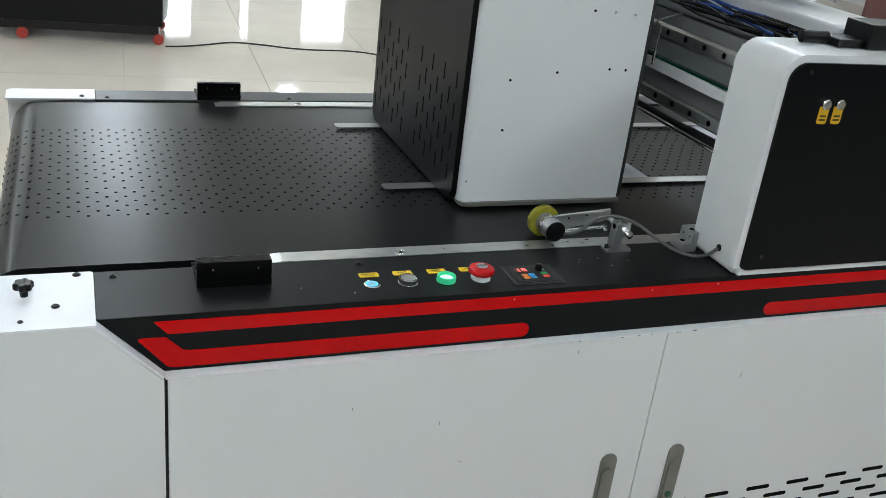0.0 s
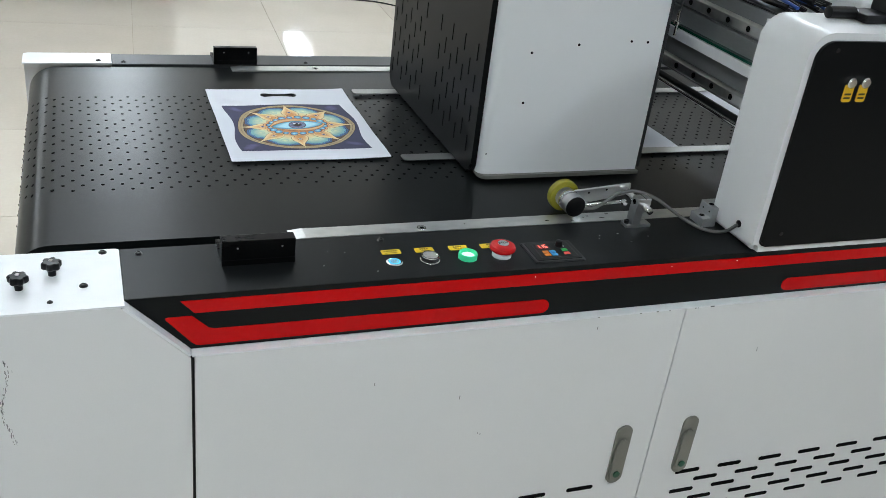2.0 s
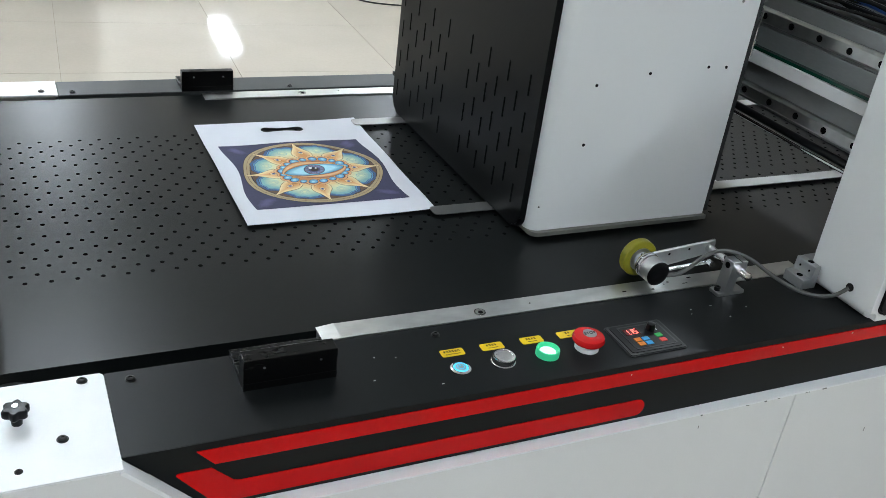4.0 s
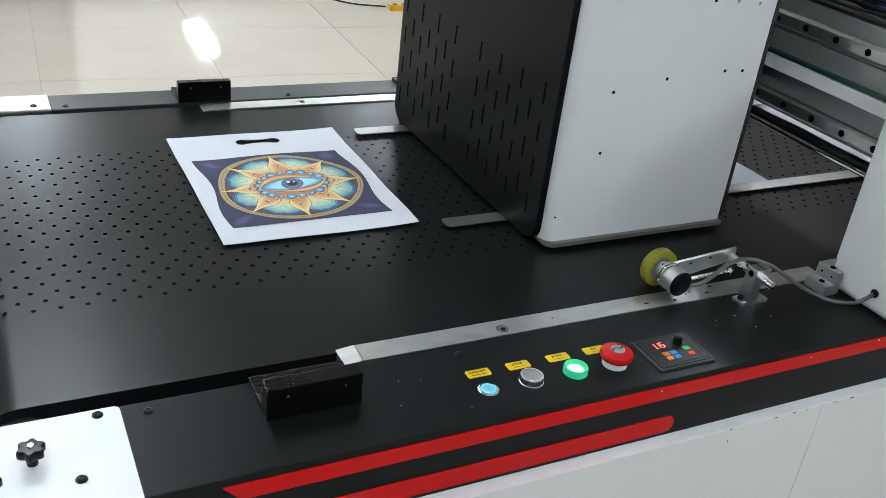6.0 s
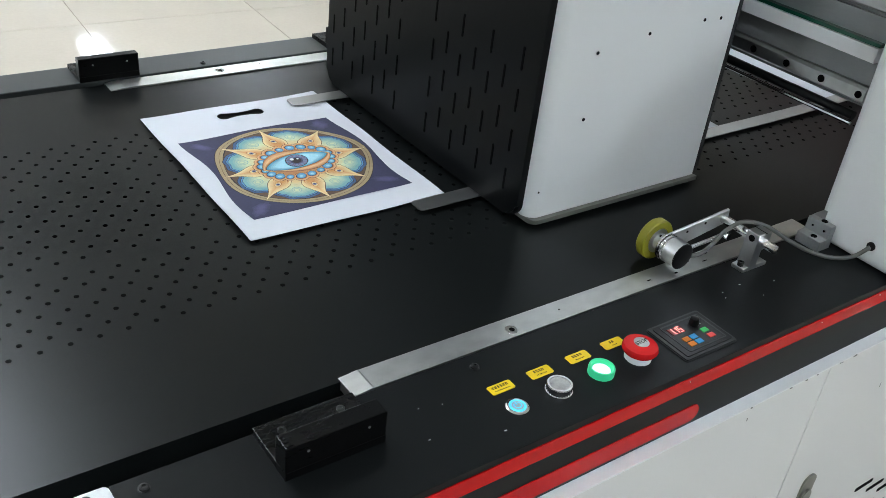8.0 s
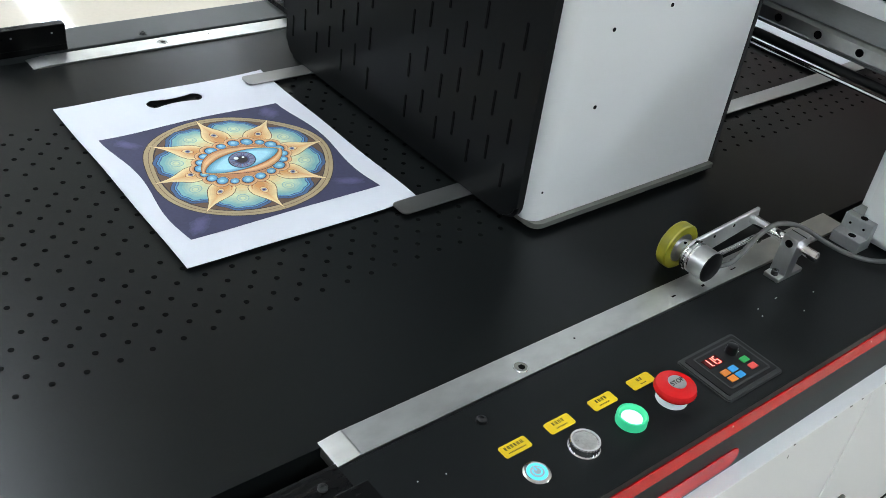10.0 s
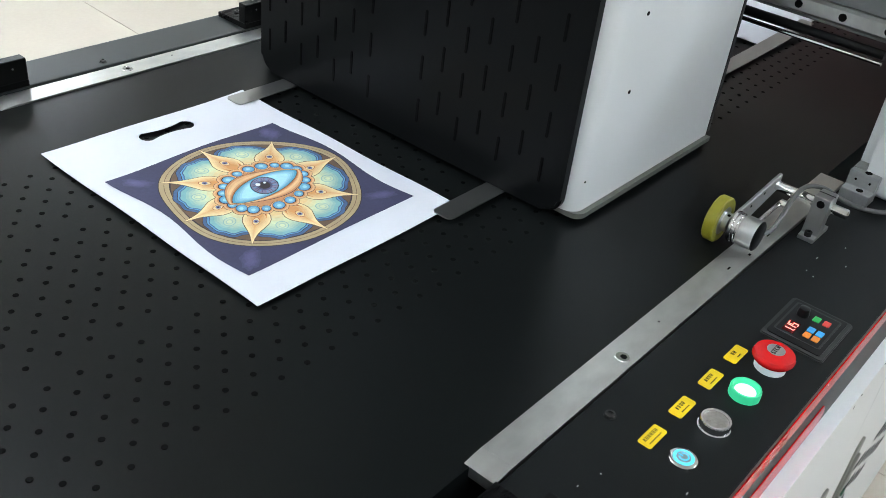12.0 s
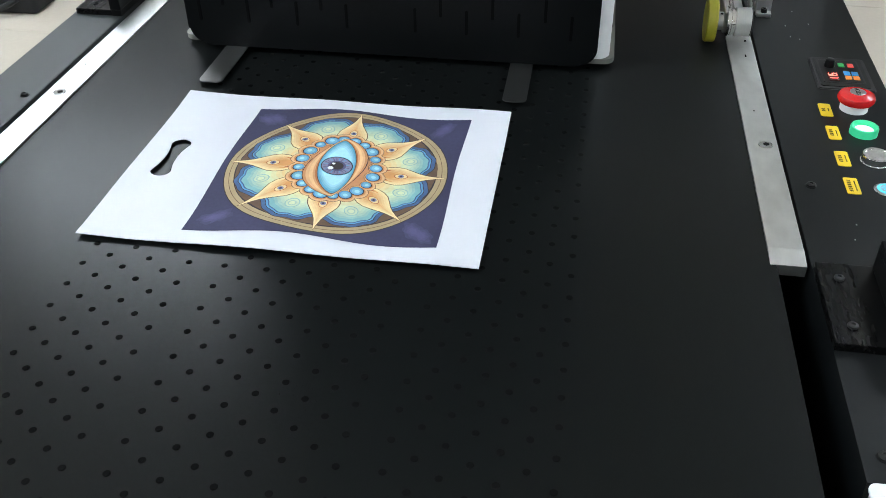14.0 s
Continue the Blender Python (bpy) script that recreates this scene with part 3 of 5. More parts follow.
# ---------- print tower over the belt ----------
def build_tower():
    x0, x1, y0, y1, z0, z1 = 0.527, 0.852, 0.3285, 0.862, 0.9575, 1.95
    t = thing("dryer_tower", ((x0 + x1) / 2, (y0 + y1) / 2, z0 - 0.008), "tall white sheet-steel hood with a black slotted cover", "machine hood")
    r = 0.018
    shell = prism(B(), rounded(x0 + 0.004, x1, y0, y1, r, 8, (1, 0, 0, 1)), "z", z0 + 0.0032, z1)
    part("shell", shell, SHELL, t, "white painted hood shell", True)
    part("base_frame", prism(B(), rounded(x0 + 0.0065, x1 + 0.004, y0 - 0.006, y1 + 0.006, 0.014, 6, (1, 0, 0, 1)), "z", z0 - 0.004, z0 + 0.0025), PEWTER, t, "steel skirt under the hood")
    part("edge_trim", boxed(x1 + 0.0005, x1 + 0.006, y0 - 0.0015, y1 + 0.0015, z0 + 0.009, z1), GREY, t, "dark rubber edge trim")
    # unseen sheet, added so beam and belt mirror black instead of white shell
    part("reflection_dimmer", boxed(x1 + 0.0062, x1 + 0.009, y0 + 0.004, y1 - 0.004, z0 + 0.006, z1), COVER, t, "unseen black sheet added to darken reflections behind the hood")
    cover_pts = rounded(y0 + 0.015, y1 - 0.008, z0 - 0.0035, z1 + 0.004, 0.022, 8)
    cov = prism(B(), cover_pts, "x", x0 - 0.006, x0 + 0.006)
    es = [e for e in cov.edges if all(abs(v.co.x - (x0 - 0.006)) < 1e-5 for v in e.verts)]
    bmesh.ops.bevel(cov, geom=es, offset=0.004, segments=3, affect="EDGES")
    c = part("cover", cov, COVER, t, "black steel cover with two groups of vertical slots", True)
    for ybase in (0.376, 0.648):
        for k in range(7):
            y = ybase + k * 0.0312
            for row in range(4):
                z = (0.9865 if k % 2 == 0 else 1.0075) + 0.0555 * row
                if z > 1.17:
                    continue
                s = prism(B(), rounded(y - 0.0018, y + 0.0018, z, z + 0.031, 0.0017, 3), "x", x0 - 0.0066, x0 - 0.003)
                part("slot", s, HOLE, c)
    for x, z in ((0.599, 1.183), (0.686, 1.198), (0.597, 1.094), (0.788, 1.2055), (0.821, 1.2045), (0.740, 1.306), (0.780, 1.305), (0.820, 1.302), (0.541, 1.0)):
        part("rivet_hole", lathe(B(), [(0.0024 if z > 1.05 else 0.0014, 0), (0.0024 if z > 1.05 else 0.0014, -0.0006)], (x, y0, z), "y", 12), HOLE if z < 1.3 or x < 0.75 else CHROME, t)


def hold_down(y0, y1, x0, x1):
    t = thing("hold_down_strip", ((x0 + x1) / 2, (y0 + y1) / 2, BELT_Z), "thin springy steel hold-down strip over the belt", "metal strip", "hold-down strips")
    bm = B()
    r = 0.007
    ends = [r * (1 - math.cos(radians(a))) for a in (0, 20, 40, 60, 80, 90)]
    xs = [x0 + e for e in ends] + [x0 + 0.02 + (x1 - x0 - 0.04) * i / 30 for i in range(31)] + [x1 - e for e in reversed(ends)]
    n = len(xs) - 1
    top, bot = [], []
    for x in xs:
        z = BELT_Z + 0.0052 + 0.008 * max(0, (x - 1.15) / 0.3) ** 2
        d = min(x - x0, x1 - x, r)
        ins = r - math.sqrt(max(0.0, r * r - (r - d) ** 2))
        for k, lst in ((0.0, bot), (0.0011, top)):
            lst.append((bm.verts.new((x, y0 + ins, z + k)), bm.verts.new((x, y1 - ins, z + k))))
    for i in range(n):
        bm.faces.new((top[i][0], top[i + 1][0], top[i + 1][1], top[i][1]))
        bm.faces.new((bot[i][0], bot[i + 1][0], bot[i + 1][1], bot[i][1]))
        for k in (0, 1):
            bm.faces.new((top[i][k], top[i + 1][k], bot[i + 1][k], bot[i][k]))
    for i in (0, n):
        bm.faces.new((top[i][0], top[i][1], bot[i][1], bot[i][0]))
    part("strip", bm, TABM, t)
    part("hanger", boxed(0.66, 0.69, (y0 + y1) / 2 - 0.004, (y0 + y1) / 2 + 0.004, BELT_Z + 0.0064, 0.972), STEEL, t)


build_tower()
hold_down(0.419, 0.4465, 0.422, 1.46)
hold_down(0.7795, 0.808, 0.422, 1.40)


# ---------- gantry behind the tower, with its end housing ----------
def build_gantry():
    t = thing("print_gantry", (1.0, 0.6, 0.95), "dark print carriage beam with two linear rails", "gantry beam")
    part("beam", boxed(0.962, 1.085, 0.165, 1.0, 1.118, 1.292, 0.002), BEAM, t, "dark painted carriage beam")
    for zc in (1.257, 1.136):
        r = prism(B(), [(0.9615, zc - 0.0115), (0.9615, zc + 0.0115), (0.955, zc + 0.0115), (0.951, zc + 0.008), (0.951, zc - 0.008), (0.955, zc - 0.0115)], "y", 0.166, 0.99)
        rail = part("rail", r, STEEL, t, "steel linear rail with counterbored holes")
        y = 0.175
        while y < 0.98:
            part("hole", lathe(B(), [(0.0052, 0), (0.0052, -0.0012)], (0.9512, y, zc), "x", 16), HOLE, rail)
            y += 0.0595
    part("face_plate", boxed(0.957, 0.9615, 0.166, 0.99, 1.150, 1.240, 0.0005), BEAM, t)
    part("cover_bar", boxed(0.944, 0.957, 0.166, 0.99, 1.1835, 1.2035, 0.001), PLATE, t, "pale aluminium cover bar")
    part("glass_scale", boxed(0.9465, 0.957, 0.166, 0.99, 1.2045, 1.2095), GLASSG, t, "green glass edge strip")
    part("rod", lathe(B(), [(0.0065, 0.168), (0.0065, 0.99)], (0.946, 0, 1.1085), "y", 14), DARKP, t, "black guide rod", True)
    part("rod", lathe(B(), [(0.0028, 0.168), (0.0028, 0.99)], (0.944, 0, 1.0975), "y", 10), CHROME, t, "thin bright rod", True)
    # bundle of cables in the tray
    part("tray", boxed(0.962, 1.085, 0.166, 0.99, 1.2935, 1.297), ANOD, t)
    rnd = random.Random(11)
    for k in range(16):
        y = 0.17
        x = 0.966 + 0.006 * k
        pts = []
        while y < 0.98:
            pts.append((x + rnd.uniform(-0.007, 0.007), y, 1.302 + rnd.uniform(0, 0.02)))
            y += 0.09
        part("wire", tube(B(), curve_pts(pts, 5), rnd.uniform(0.0022, 0.0038), 6), [DARKP, ANOD, DARKP, DARKP, BLUEC][k % 5], t, smooth=True)
    # end plates down to the feet
    for y in (0.1405, 1.035):
        part("end_plate", boxed(0.906, 1.10, y - 0.0150, y, 0.9855, 1.30, 0.001), PLATE, t, "white painted end plate")
        f = prism(B(), [(0.856, 0.95), (0.856, 0.9655), (0.872, 0.9655), (0.872, 0.985), (0.8835, 0.985), (0.8835, 0.95)], "y", y - 0.0370, y)
        bmesh.ops.bevel(f, geom=f.edges[:], offset=0.0008, segments=1, affect="EDGES")
        part("foot_block", f, FOOT, t, "stepped aluminium foot block")
        part("foot_rail", boxed(0.884, 1.10, y - 0.0150, y, 0.95, 0.985), FOOT, t)
        for x, z in ((0.864, 0.9655), (0.8785, 0.985)):
            part("bolt_hole", lathe(B(), [(0.0045, 0), (0.0045, 0.0006)], (x, y - 0.021, z), "z", 16), HOLE, t)
        for dy in (0.010, 0.028):
            part("pin_hole", lathe(B(), [(0.0016, 0), (0.0016, -0.0008)], (0.8722, y - dy, 0.975), "x", 10), HOLE, t)
    # needle valve with its looped wire at the tower's corner
    part("valve", lathe(B(), [(0.003, 0), (0.003, 0.02), (0.006, 0.021), (0.006, 0.026), (0.003, 0.027), (0.003, 0.045)], (0.905, 0.375, 1.205), "z", 12), CHROME, t, smooth=True)
    part("wire", tube(B(), curve_pts([(0.905, 0.375, 1.25), (0.905, 0.372, 1.275), (0.897, 0.375, 1.285), (0.93, 0.39, 1.29), (0.965, 0.39, 1.30)], 6), 0.0016, 6), CABLE, t, smooth=True)
    # white hood over the carriage
    h = thing("carriage_hood", (1.15, 0.55, 1.24), "white hood over the print carriage", "machine hood")
    part("hood", boxed(1.088, 1.24, 0.142, 1.06, 1.24, 1.335, 0.012, 3), SHELL, h, "", True)
    f = thing("feeder_wall", (1.9, 0.55, 0.95), "dark maroon guard panel above the belt infeed", "guard panel")
    part("panel", boxed(1.985, 2.0, 0.16, 1.0, 0.99, 1.30, 0.003), PINK, f)
    part("leg", boxed(1.985, 2.0, 0.148, 0.1595, 0.95, 1.30), PINK, f)
    part("leg", boxed(1.985, 2.0, 1.0005, 1.012, 0.95, 1.30), PINK, f)


def build_housing():
    x0, x1, y0, y1, z0, z1 = 0.888, 1.75, 0.004, 0.125, 0.9505, 1.315
    t = thing("end_housing", ((x0 + x1) / 2, (y0 + y1) / 2, z0), "rounded white housing with a black front panel", "machine housing")
    def outline(d, low, high):
        """Rounded front outline, d metres inside the shell, with its own radius below and above."""
        a = rounded(x0 + d, x1 - d, z0 + d, z1 - d, low, 8, (1, 1, 0, 0))
        b = rounded(x0 + d, x1 - d, z0 + d, z1 - d, high, 10, (0, 0, 1, 1))
        return a[:18] + b[2:]
    body = prism(B(), outline(0.0, 0.014, 0.040), "y", y0 + 0.004, y1)
    es = [e for e in body.edges if all(abs(v.co.y - (y0 + 0.004)) < 1e-5 for v in e.verts) or all(abs(v.co.y - y1) < 1e-5 for v in e.verts)]
    bmesh.ops.bevel(body, geom=es, offset=0.010, segments=5, affect="EDGES")
    part("shell", body, SHELL, t, "glossy white shell", True)
    fp = prism(B(), outline(0.0115, 0.010, 0.030), "y", y0 - 0.001, y0 + 0.008)
    es = [e for e in fp.edges if all(abs(v.co.y - (y0 - 0.001)) < 1e-5 for v in e.verts)]
    bmesh.ops.bevel(fp, geom=es, offset=0.003, segments=2, affect="EDGES")
    f = part("front_panel", fp, COVER, t, "black front panel", True)
    for x in (0.978, 1.005):
        k = part("key_switch", prism(B(), rounded(x - 0.009, x + 0.009, 1.210, 1.239, 0.004, 4), "y", y0 - 0.0022, y0), BRASS, f, "yellow tagged key switch")
        part("barrel", lathe(B(), [(0.0085, 0), (0.0085, -0.004), (0.0065, -0.006)], (x, y0 - 0.001, 1.241), "y", 20), CHROME, k, smooth=True)
        for q in range(2):
            part("writing_bar", boxed(x - 0.006, x + 0.006, y0 - 0.0026, y0 - 0.0021, 1.215 + 0.006 * q, 1.218 + 0.006 * q), INK, k)
    for x, z in ((0.935, 0.985), (0.935, 1.29), (1.70, 0.985)):
        part("screw", lathe(B(), [(0.0035, 0), (0.0035, -0.001)], (x, y0 - 0.001, z), "y", 12), ANOD, f)
    part("cable_bush", lathe(B(), [(0.006, 0.001), (0.006, -0.0015), (0.0045, -0.002)], (x0, 0.052, 0.981), "x", 16), DARKP, t, smooth=True)
    # black box and roller lying on top
    b = thing("black_box", (1.09, 0.13, z1), "small open black metal box", "box")
    part("body", boxed(1.075, 1.175, 0.05, 0.11, z1 + 0.001, z1 + 0.040, 0.002), ANOD, b)
    part("tray", boxed(1.025, 1.075, 0.06, 0.11, z1 + 0.001, z1 + 0.014, 0.002), ANOD, b)
    rr = thing("hand_roller", (1.02, 0.13, z1), "short black roller lying on the white hood", "roller")
    part("sleeve", lathe(B(), [(0.008, 0), (0.0095, 0.001), (0.0095, 0.05), (0.008, 0.051)], (0.975, 0.09, z1 + 0.0105), "x", 18), DARKP, rr, smooth=True)
    part("core", lathe(B(), [(0.006, 0.051), (0.006, 0.056)], (0.975, 0.09, z1 + 0.0105), "x", 14), ALU, rr, smooth=True)
    # sheet of film draped over the hood
    s = thing("film_sheet", (1.3, 0.3, 1.345), "loose white sheet lying on the hood", "sheet")
    bm = B()
    g = [[bm.verts.new((1.10 + 0.11 * i / 14, 0.28 + 0.55 * j / 14, 1.348 + 0.008 * (1 + math.sin(i * 0.8 + j * 0.3)))) for j in range(15)] for i in range(15)]
    for i in range(14):
        for j in range(14):
            bm.faces.new((g[i][j], g[i + 1][j], g[i + 1][j + 1], g[i][j + 1]))
    bmesh.ops.solidify(bm, geom=bm.faces[:], thickness=0.001)
    part("sheet", bm, PLATE, s, smooth=True)


build_gantry()
build_housing()


# ---------- rotary encoder on the belt ----------
WHEEL = (0.637, 0.204, BELT_Z + 0.0278)


def build_encoder():
    t = thing("rotary_encoder", (0.70, 0.16, Z), "measuring wheel encoder on a swinging aluminium arm", "encoder")
    wx, wy, wz = WHEEL
    tyre = lathe(B(), [(0.0195, -0.0065), (0.026, -0.0065), (0.0272, -0.005), (0.0272, 0.005), (0.026, 0.0065), (0.0195, 0.0065)], (0, 0, 0), "y", 40)
    w = part("wheel", tyre, OLIVE, None, "olive yellow rubber tyre", True)
    hub = part("hub", lathe(B(), [(0.006, -0.009), (0.0195, -0.006), (0.0195, 0.0055), (0.013, 0.006), (0.006, 0.0062)], (0, 0, 0), "y", 32), ALU, None, "aluminium hub", True)
    hub.parent = w
    w.parent = t
    w.location = Vector(WHEEL) - Vector(t["base"])
    # encoder body
    part("collar", lathe(B(), [(0.0112, wy - 0.007), (0.0112, wy - 0.0145)], (wx, 0, wz), "y", 28), ALU, t, smooth=True)
    part("set_screw", lathe(B(), [(0.0018, 0), (0.0018, 0.0012)], (wx - 0.004, wy - 0.012, wz + 0.0104), "z", 10), HOLE, t)
    part("flange", lathe(B(), [(0.0145, wy - 0.0188), (0.0180, wy - 0.0190), (0.0184, wy - 0.0200), (0.0184, wy - 0.0222), (0.0158, wy - 0.0226), (0.0158, wy - 0.0240), (0.0179, wy - 0.0244), (0.0179, wy - 0.0266), (0.0164, wy - 0.0270), (0.0164, wy - 0.0290)], (wx, 0, wz), "y", 36), CHROME, t, "grooved steel flange", True)
    part("sleeve", lathe(B(), [(0.0168, wy - 0.0292), (0.0178, wy - 0.0298), (0.0178, wy - 0.0480)], (wx, 0, wz), "y", 36), ALU, t, "silver white encoder sleeve", True)
    part("end_cap", lathe(B(), [(0.0177, wy - 0.0481), (0.0177, wy - 0.0490), (0.0160, wy - 0.0502)], (wx, 0, wz), "y", 36), DARKP, t, "black end cap", True)
    # arm plate and shaft
    sx, sz = 0.743, 0.9885
    d = Vector((sx - wx, 0, sz - wz)).normalized()
    nrm = Vector((-d.z, 0, d.x))
    a0, a1 = Vector((wx, 0, wz)) - d * 0.006, Vector((sx, 0, sz)) + d * 0.012
    pts = [a0 + nrm * 0.0150, a0 - nrm * 0.0140, a1 - nrm * 0.0105, a1 + nrm * 0.0100]
    arm = prism(B(), [(p.x, p.z) for p in pts], "y", wy - 0.0195, wy - 0.0150)
    bmesh.ops.bevel(arm, geom=arm.edges[:], offset=0.001, segments=1, affect="EDGES")
    part("arm", arm, ALU, t, "flat aluminium arm")
    for q in (0.35, 0.62):
        p = a0.lerp(a1, q)
        part("arm_hole", lathe(B(), [(0.0019, wy - 0.0195), (0.0019, wy - 0.0199)], (p.x, 0, p.z + 0.006), "y", 10), HOLE, t)
    part("shaft", lathe(B(), [(0.0022, 0.096), (0.0030, 0.0965), (0.0056, 0.0975), (0.0060, 0.099), (0.0060, 0.187), (0.0054, 0.1885)], (sx, 0, sz), "y", 24), CHROME, t, "chromed shaft", True)
    part("tie_rod", tube(B(), [(sx - 0.005, 0.172, sz - 0.016), (wx + 0.02, 0.172, wz - 0.006)], 0.0028, 10), CHROME, t, smooth=True)
    part("tie_nut", lathe(B(), [(0.0048, 0.164), (0.0048, 0.172)], (sx - 0.006, 0, sz - 0.016), "y", 6), CHROME, t)
    # clamp stand
    side = prism(B(), [(0.716, Z), (0.763, Z), (0.763, Z + 0.0055), (0.7405, Z + 0.0055), (0.7415, Z + 0.028), (0.754, Z + 0.030), (0.754, Z + 0.0525), (0.7285, Z + 0.0525), (0.7265, Z + 0.0055), (0.716, Z + 0.0055)], "y", 0.1165, 0.1355)
    bmesh.ops.bevel(side, geom=side.edges[:], offset=0.0006, segments=1, affect="EDGES")
    part("stand", side, ALU, t, "bright milled clamp stand")
    part("clamp_slit", boxed(0.7425, 0.7437, 0.1163, 0.1357, Z + 0.0520, Z + 0.0528), HOLE, t)
    part("stand_bore", lathe(B(), [(0.0046, 0), (0.0046, -0.0005)], (0.7281, 0.126, Z + 0.0445), "x", 18), HOLE, t)
    part("stand_bolt", lathe(B(), [(0.0042, 0), (0.0042, 0.0055), (0.0023, 0.0055), (0.0023, 0.0035)], (0.7212, 0.126, Z + 0.0055), "z", 14), ANOD, t, smooth=True)
    c = thing("encoder_cable", (0.8, 0.10, Z), "thin grey cable looping to the white housing", "cable")
    pts = curve_pts([(wx + 0.014, wy - 0.047, wz - 0.004), (wx + 0.030, wy - 0.052, wz - 0.002), (0.686, 0.152, 0.981), (0.710, 0.153, 0.996), (0.742, 0.152, 1.001), (0.780, 0.142, 0.990),
                     (0.812, 0.124, 0.970), (0.836, 0.106, 0.9575), (0.856, 0.083, 0.9545), (0.874, 0.064, 0.962), (0.886, 0.052, 0.980)], 8)
    part("lead", tube(B(), pts, 0.0029, 10), CABLE, c, smooth=True)


build_encoder()


# ---------- controls on the panel ----------
def label_plate(x, bars):
    t = thing("name_label", (x, 0.0875, Z), "small yellow label with dark writing", "label", "button labels")
    part("plate", prism(B(), rounded(x - 0.0148, x + 0.0148, 0.0808, 0.0940, 0.0022, 4), "z", Z + 0.0002, Z + 0.0009), YELLOW, t)
    rnd = random.Random(int(x * 1000))
    u = x - 0.0036 * bars / 2
    for k in range(bars):
        for q in range(3):
            part("writing_bar", boxed(u + rnd.uniform(0, 0.0006), u + rnd.uniform(0.0022, 0.0028), 0.0880 + 0.0014 * q, 0.08845 + 0.0014 * q, Z + 0.0009, Z + 0.00115), INK, t)
        for q in (rnd.uniform(0.0003, 0.0009), rnd.uniform(0.0015, 0.0022)):
            part("writing_bar", boxed(u + q, u + q + 0.0004, 0.0879, 0.0914, Z + 0.0009, Z + 0.0012), INK, t)
        u += 0.0036
    v = x - 0.0016 * bars
    while v < x + 0.0016 * bars:
        w = rnd.uniform(0.0006, 0.0011)
        part("writing_bar", boxed(v, v + w, 0.0837, 0.0848, Z + 0.0009, Z + 0.00115), INK, t)
        v += w + 0.0006


def build_controls():
    y = 0.056
    # power button
    t = thing("power_button", (0.2948, y, Z), "flat steel push button with a lit cyan ring", "push button")
    part("bezel", lathe(B(), [(0.0122, 0), (0.0122, 0.0014), (0.0108, 0.0024), (0.0092, 0.0024)], (0.2948, y, Z), "z", 36), CHROME, t, smooth=True)
    part("light_ring", lathe(B(), [(0.0091, 0.0020), (0.0091, 0.0027), (0.0066, 0.0027)], (0.2948, y, Z), "z", 36), CYANL, t, "glowing cyan ring", True)
    part("cap", lathe(B(), [(0.0063, 0.0026), (0.0063, 0.0030)], (0.2948, y, Z), "z", 28), ALU, t)
    sym = B()
    for i in range(14):
        a0, a1 = radians(125 + i * 290 / 14), radians(125 + (i + 1) * 290 / 14)
        vs = [sym.verts.new((0.2948 + r * math.cos(a), y + r * math.sin(a), Z + 0.0033)) for r, a in ((0.0034, a0), (0.0046, a0), (0.0046, a1), (0.0034, a1))]
        sym.faces.new(vs)
    box(sym, 0.2942, 0.2954, y + 0.001, y + 0.0052, Z + 0.0031, Z + 0.0034)
    part("power_symbol", sym, CYANL, t, "glowing power symbol")
    # steel button
    t = thing("steel_button", (0.3498, y, Z), "raised bare steel push button", "push button")
    bez = lathe(B(), [(0.0146, 0), (0.0146, 0.0012), (0.0138, 0.0014), (0.0138, 0.0082), (0.0132, 0.0094), (0.0116, 0.0094), (0.0112, 0.0082)], (0.3498, y, Z), "z", 56)
    for k, v in enumerate(bez.verts):
        if 2 <= k // 56 <= 3 and (k % 56) % 2:
            v.co.x, v.co.y = 0.3498 + (v.co.x - 0.3498) * 0.978, y + (v.co.y - y) * 0.978
    part("bezel", bez, CHROME, t, "bright knurled rim")
    part("cap", lathe(B(), [(0.0110, 0.004), (0.0110, 0.0080), (0.0104, 0.0086), (0.0060, 0.0089), (0.0010, 0.0086)], (0.3498, y, Z), "z", 40), BRUSH, t, "dished turned steel cap", True)
    # green lamp button
    t = thing("green_button", (0.4096, y, Z), "illuminated green push button", "push button")
    part("ring", lathe(B(), [(0.0145, 0), (0.0145, 0.0072), (0.0140, 0.0088), (0.0124, 0.0088), (0.0112, 0.0050), (0.0100, 0.0044)], (0.4096, y, Z), "z", 40), GREENL, t, "translucent green ring", True)
    part("cap", lathe(B(), [(0.0099, 0.002), (0.0099, 0.0046), (0.0085, 0.0050)], (0.4096, y, Z), "z", 40), GREENC, t, "bright lit cap", True)
    # emergency stop
    t = thing("emergency_stop", (0.4652, y, Z), "red mushroom emergency stop button", "emergency stop")
    part("collar", lathe(B(), [(0.0150, 0), (0.0150, 0.0045), (0.0138, 0.0070), (0.0118, 0.0080)], (0.4652, y, Z), "z", 40), PLATE, t, "pale collar", True)
    part("head", lathe(B(), [(0.0115, 0.0080), (0.0185, 0.0100), (0.0202, 0.0128), (0.0202, 0.0150), (0.0188, 0.0180), (0.0140, 0.0202), (0.0085, 0.0210)], (0.4652, y, Z), "z", 48), REDBTN, t, "red mushroom head", True)
    part("badge", lathe(B(), [(0.0086, 0.0208), (0.0086, 0.0214), (0.0078, 0.0216)], (0.4652, y, Z), "z", 36), ALU, t, "round silver badge")
    cu = bpy.data.curves.new("lettering", "FONT")
    cu.body, cu.size, cu.align_x, cu.align_y, cu.extrude = "STOP", 0.0068, "CENTER", "CENTER", 0.0002
    tmp = new("lettering", cu)
    bpy.context.view_layer.update()
    me = bpy.data.meshes.new_from_object(tmp)
    bpy.data.objects.remove(tmp)
    me.materials.clear()
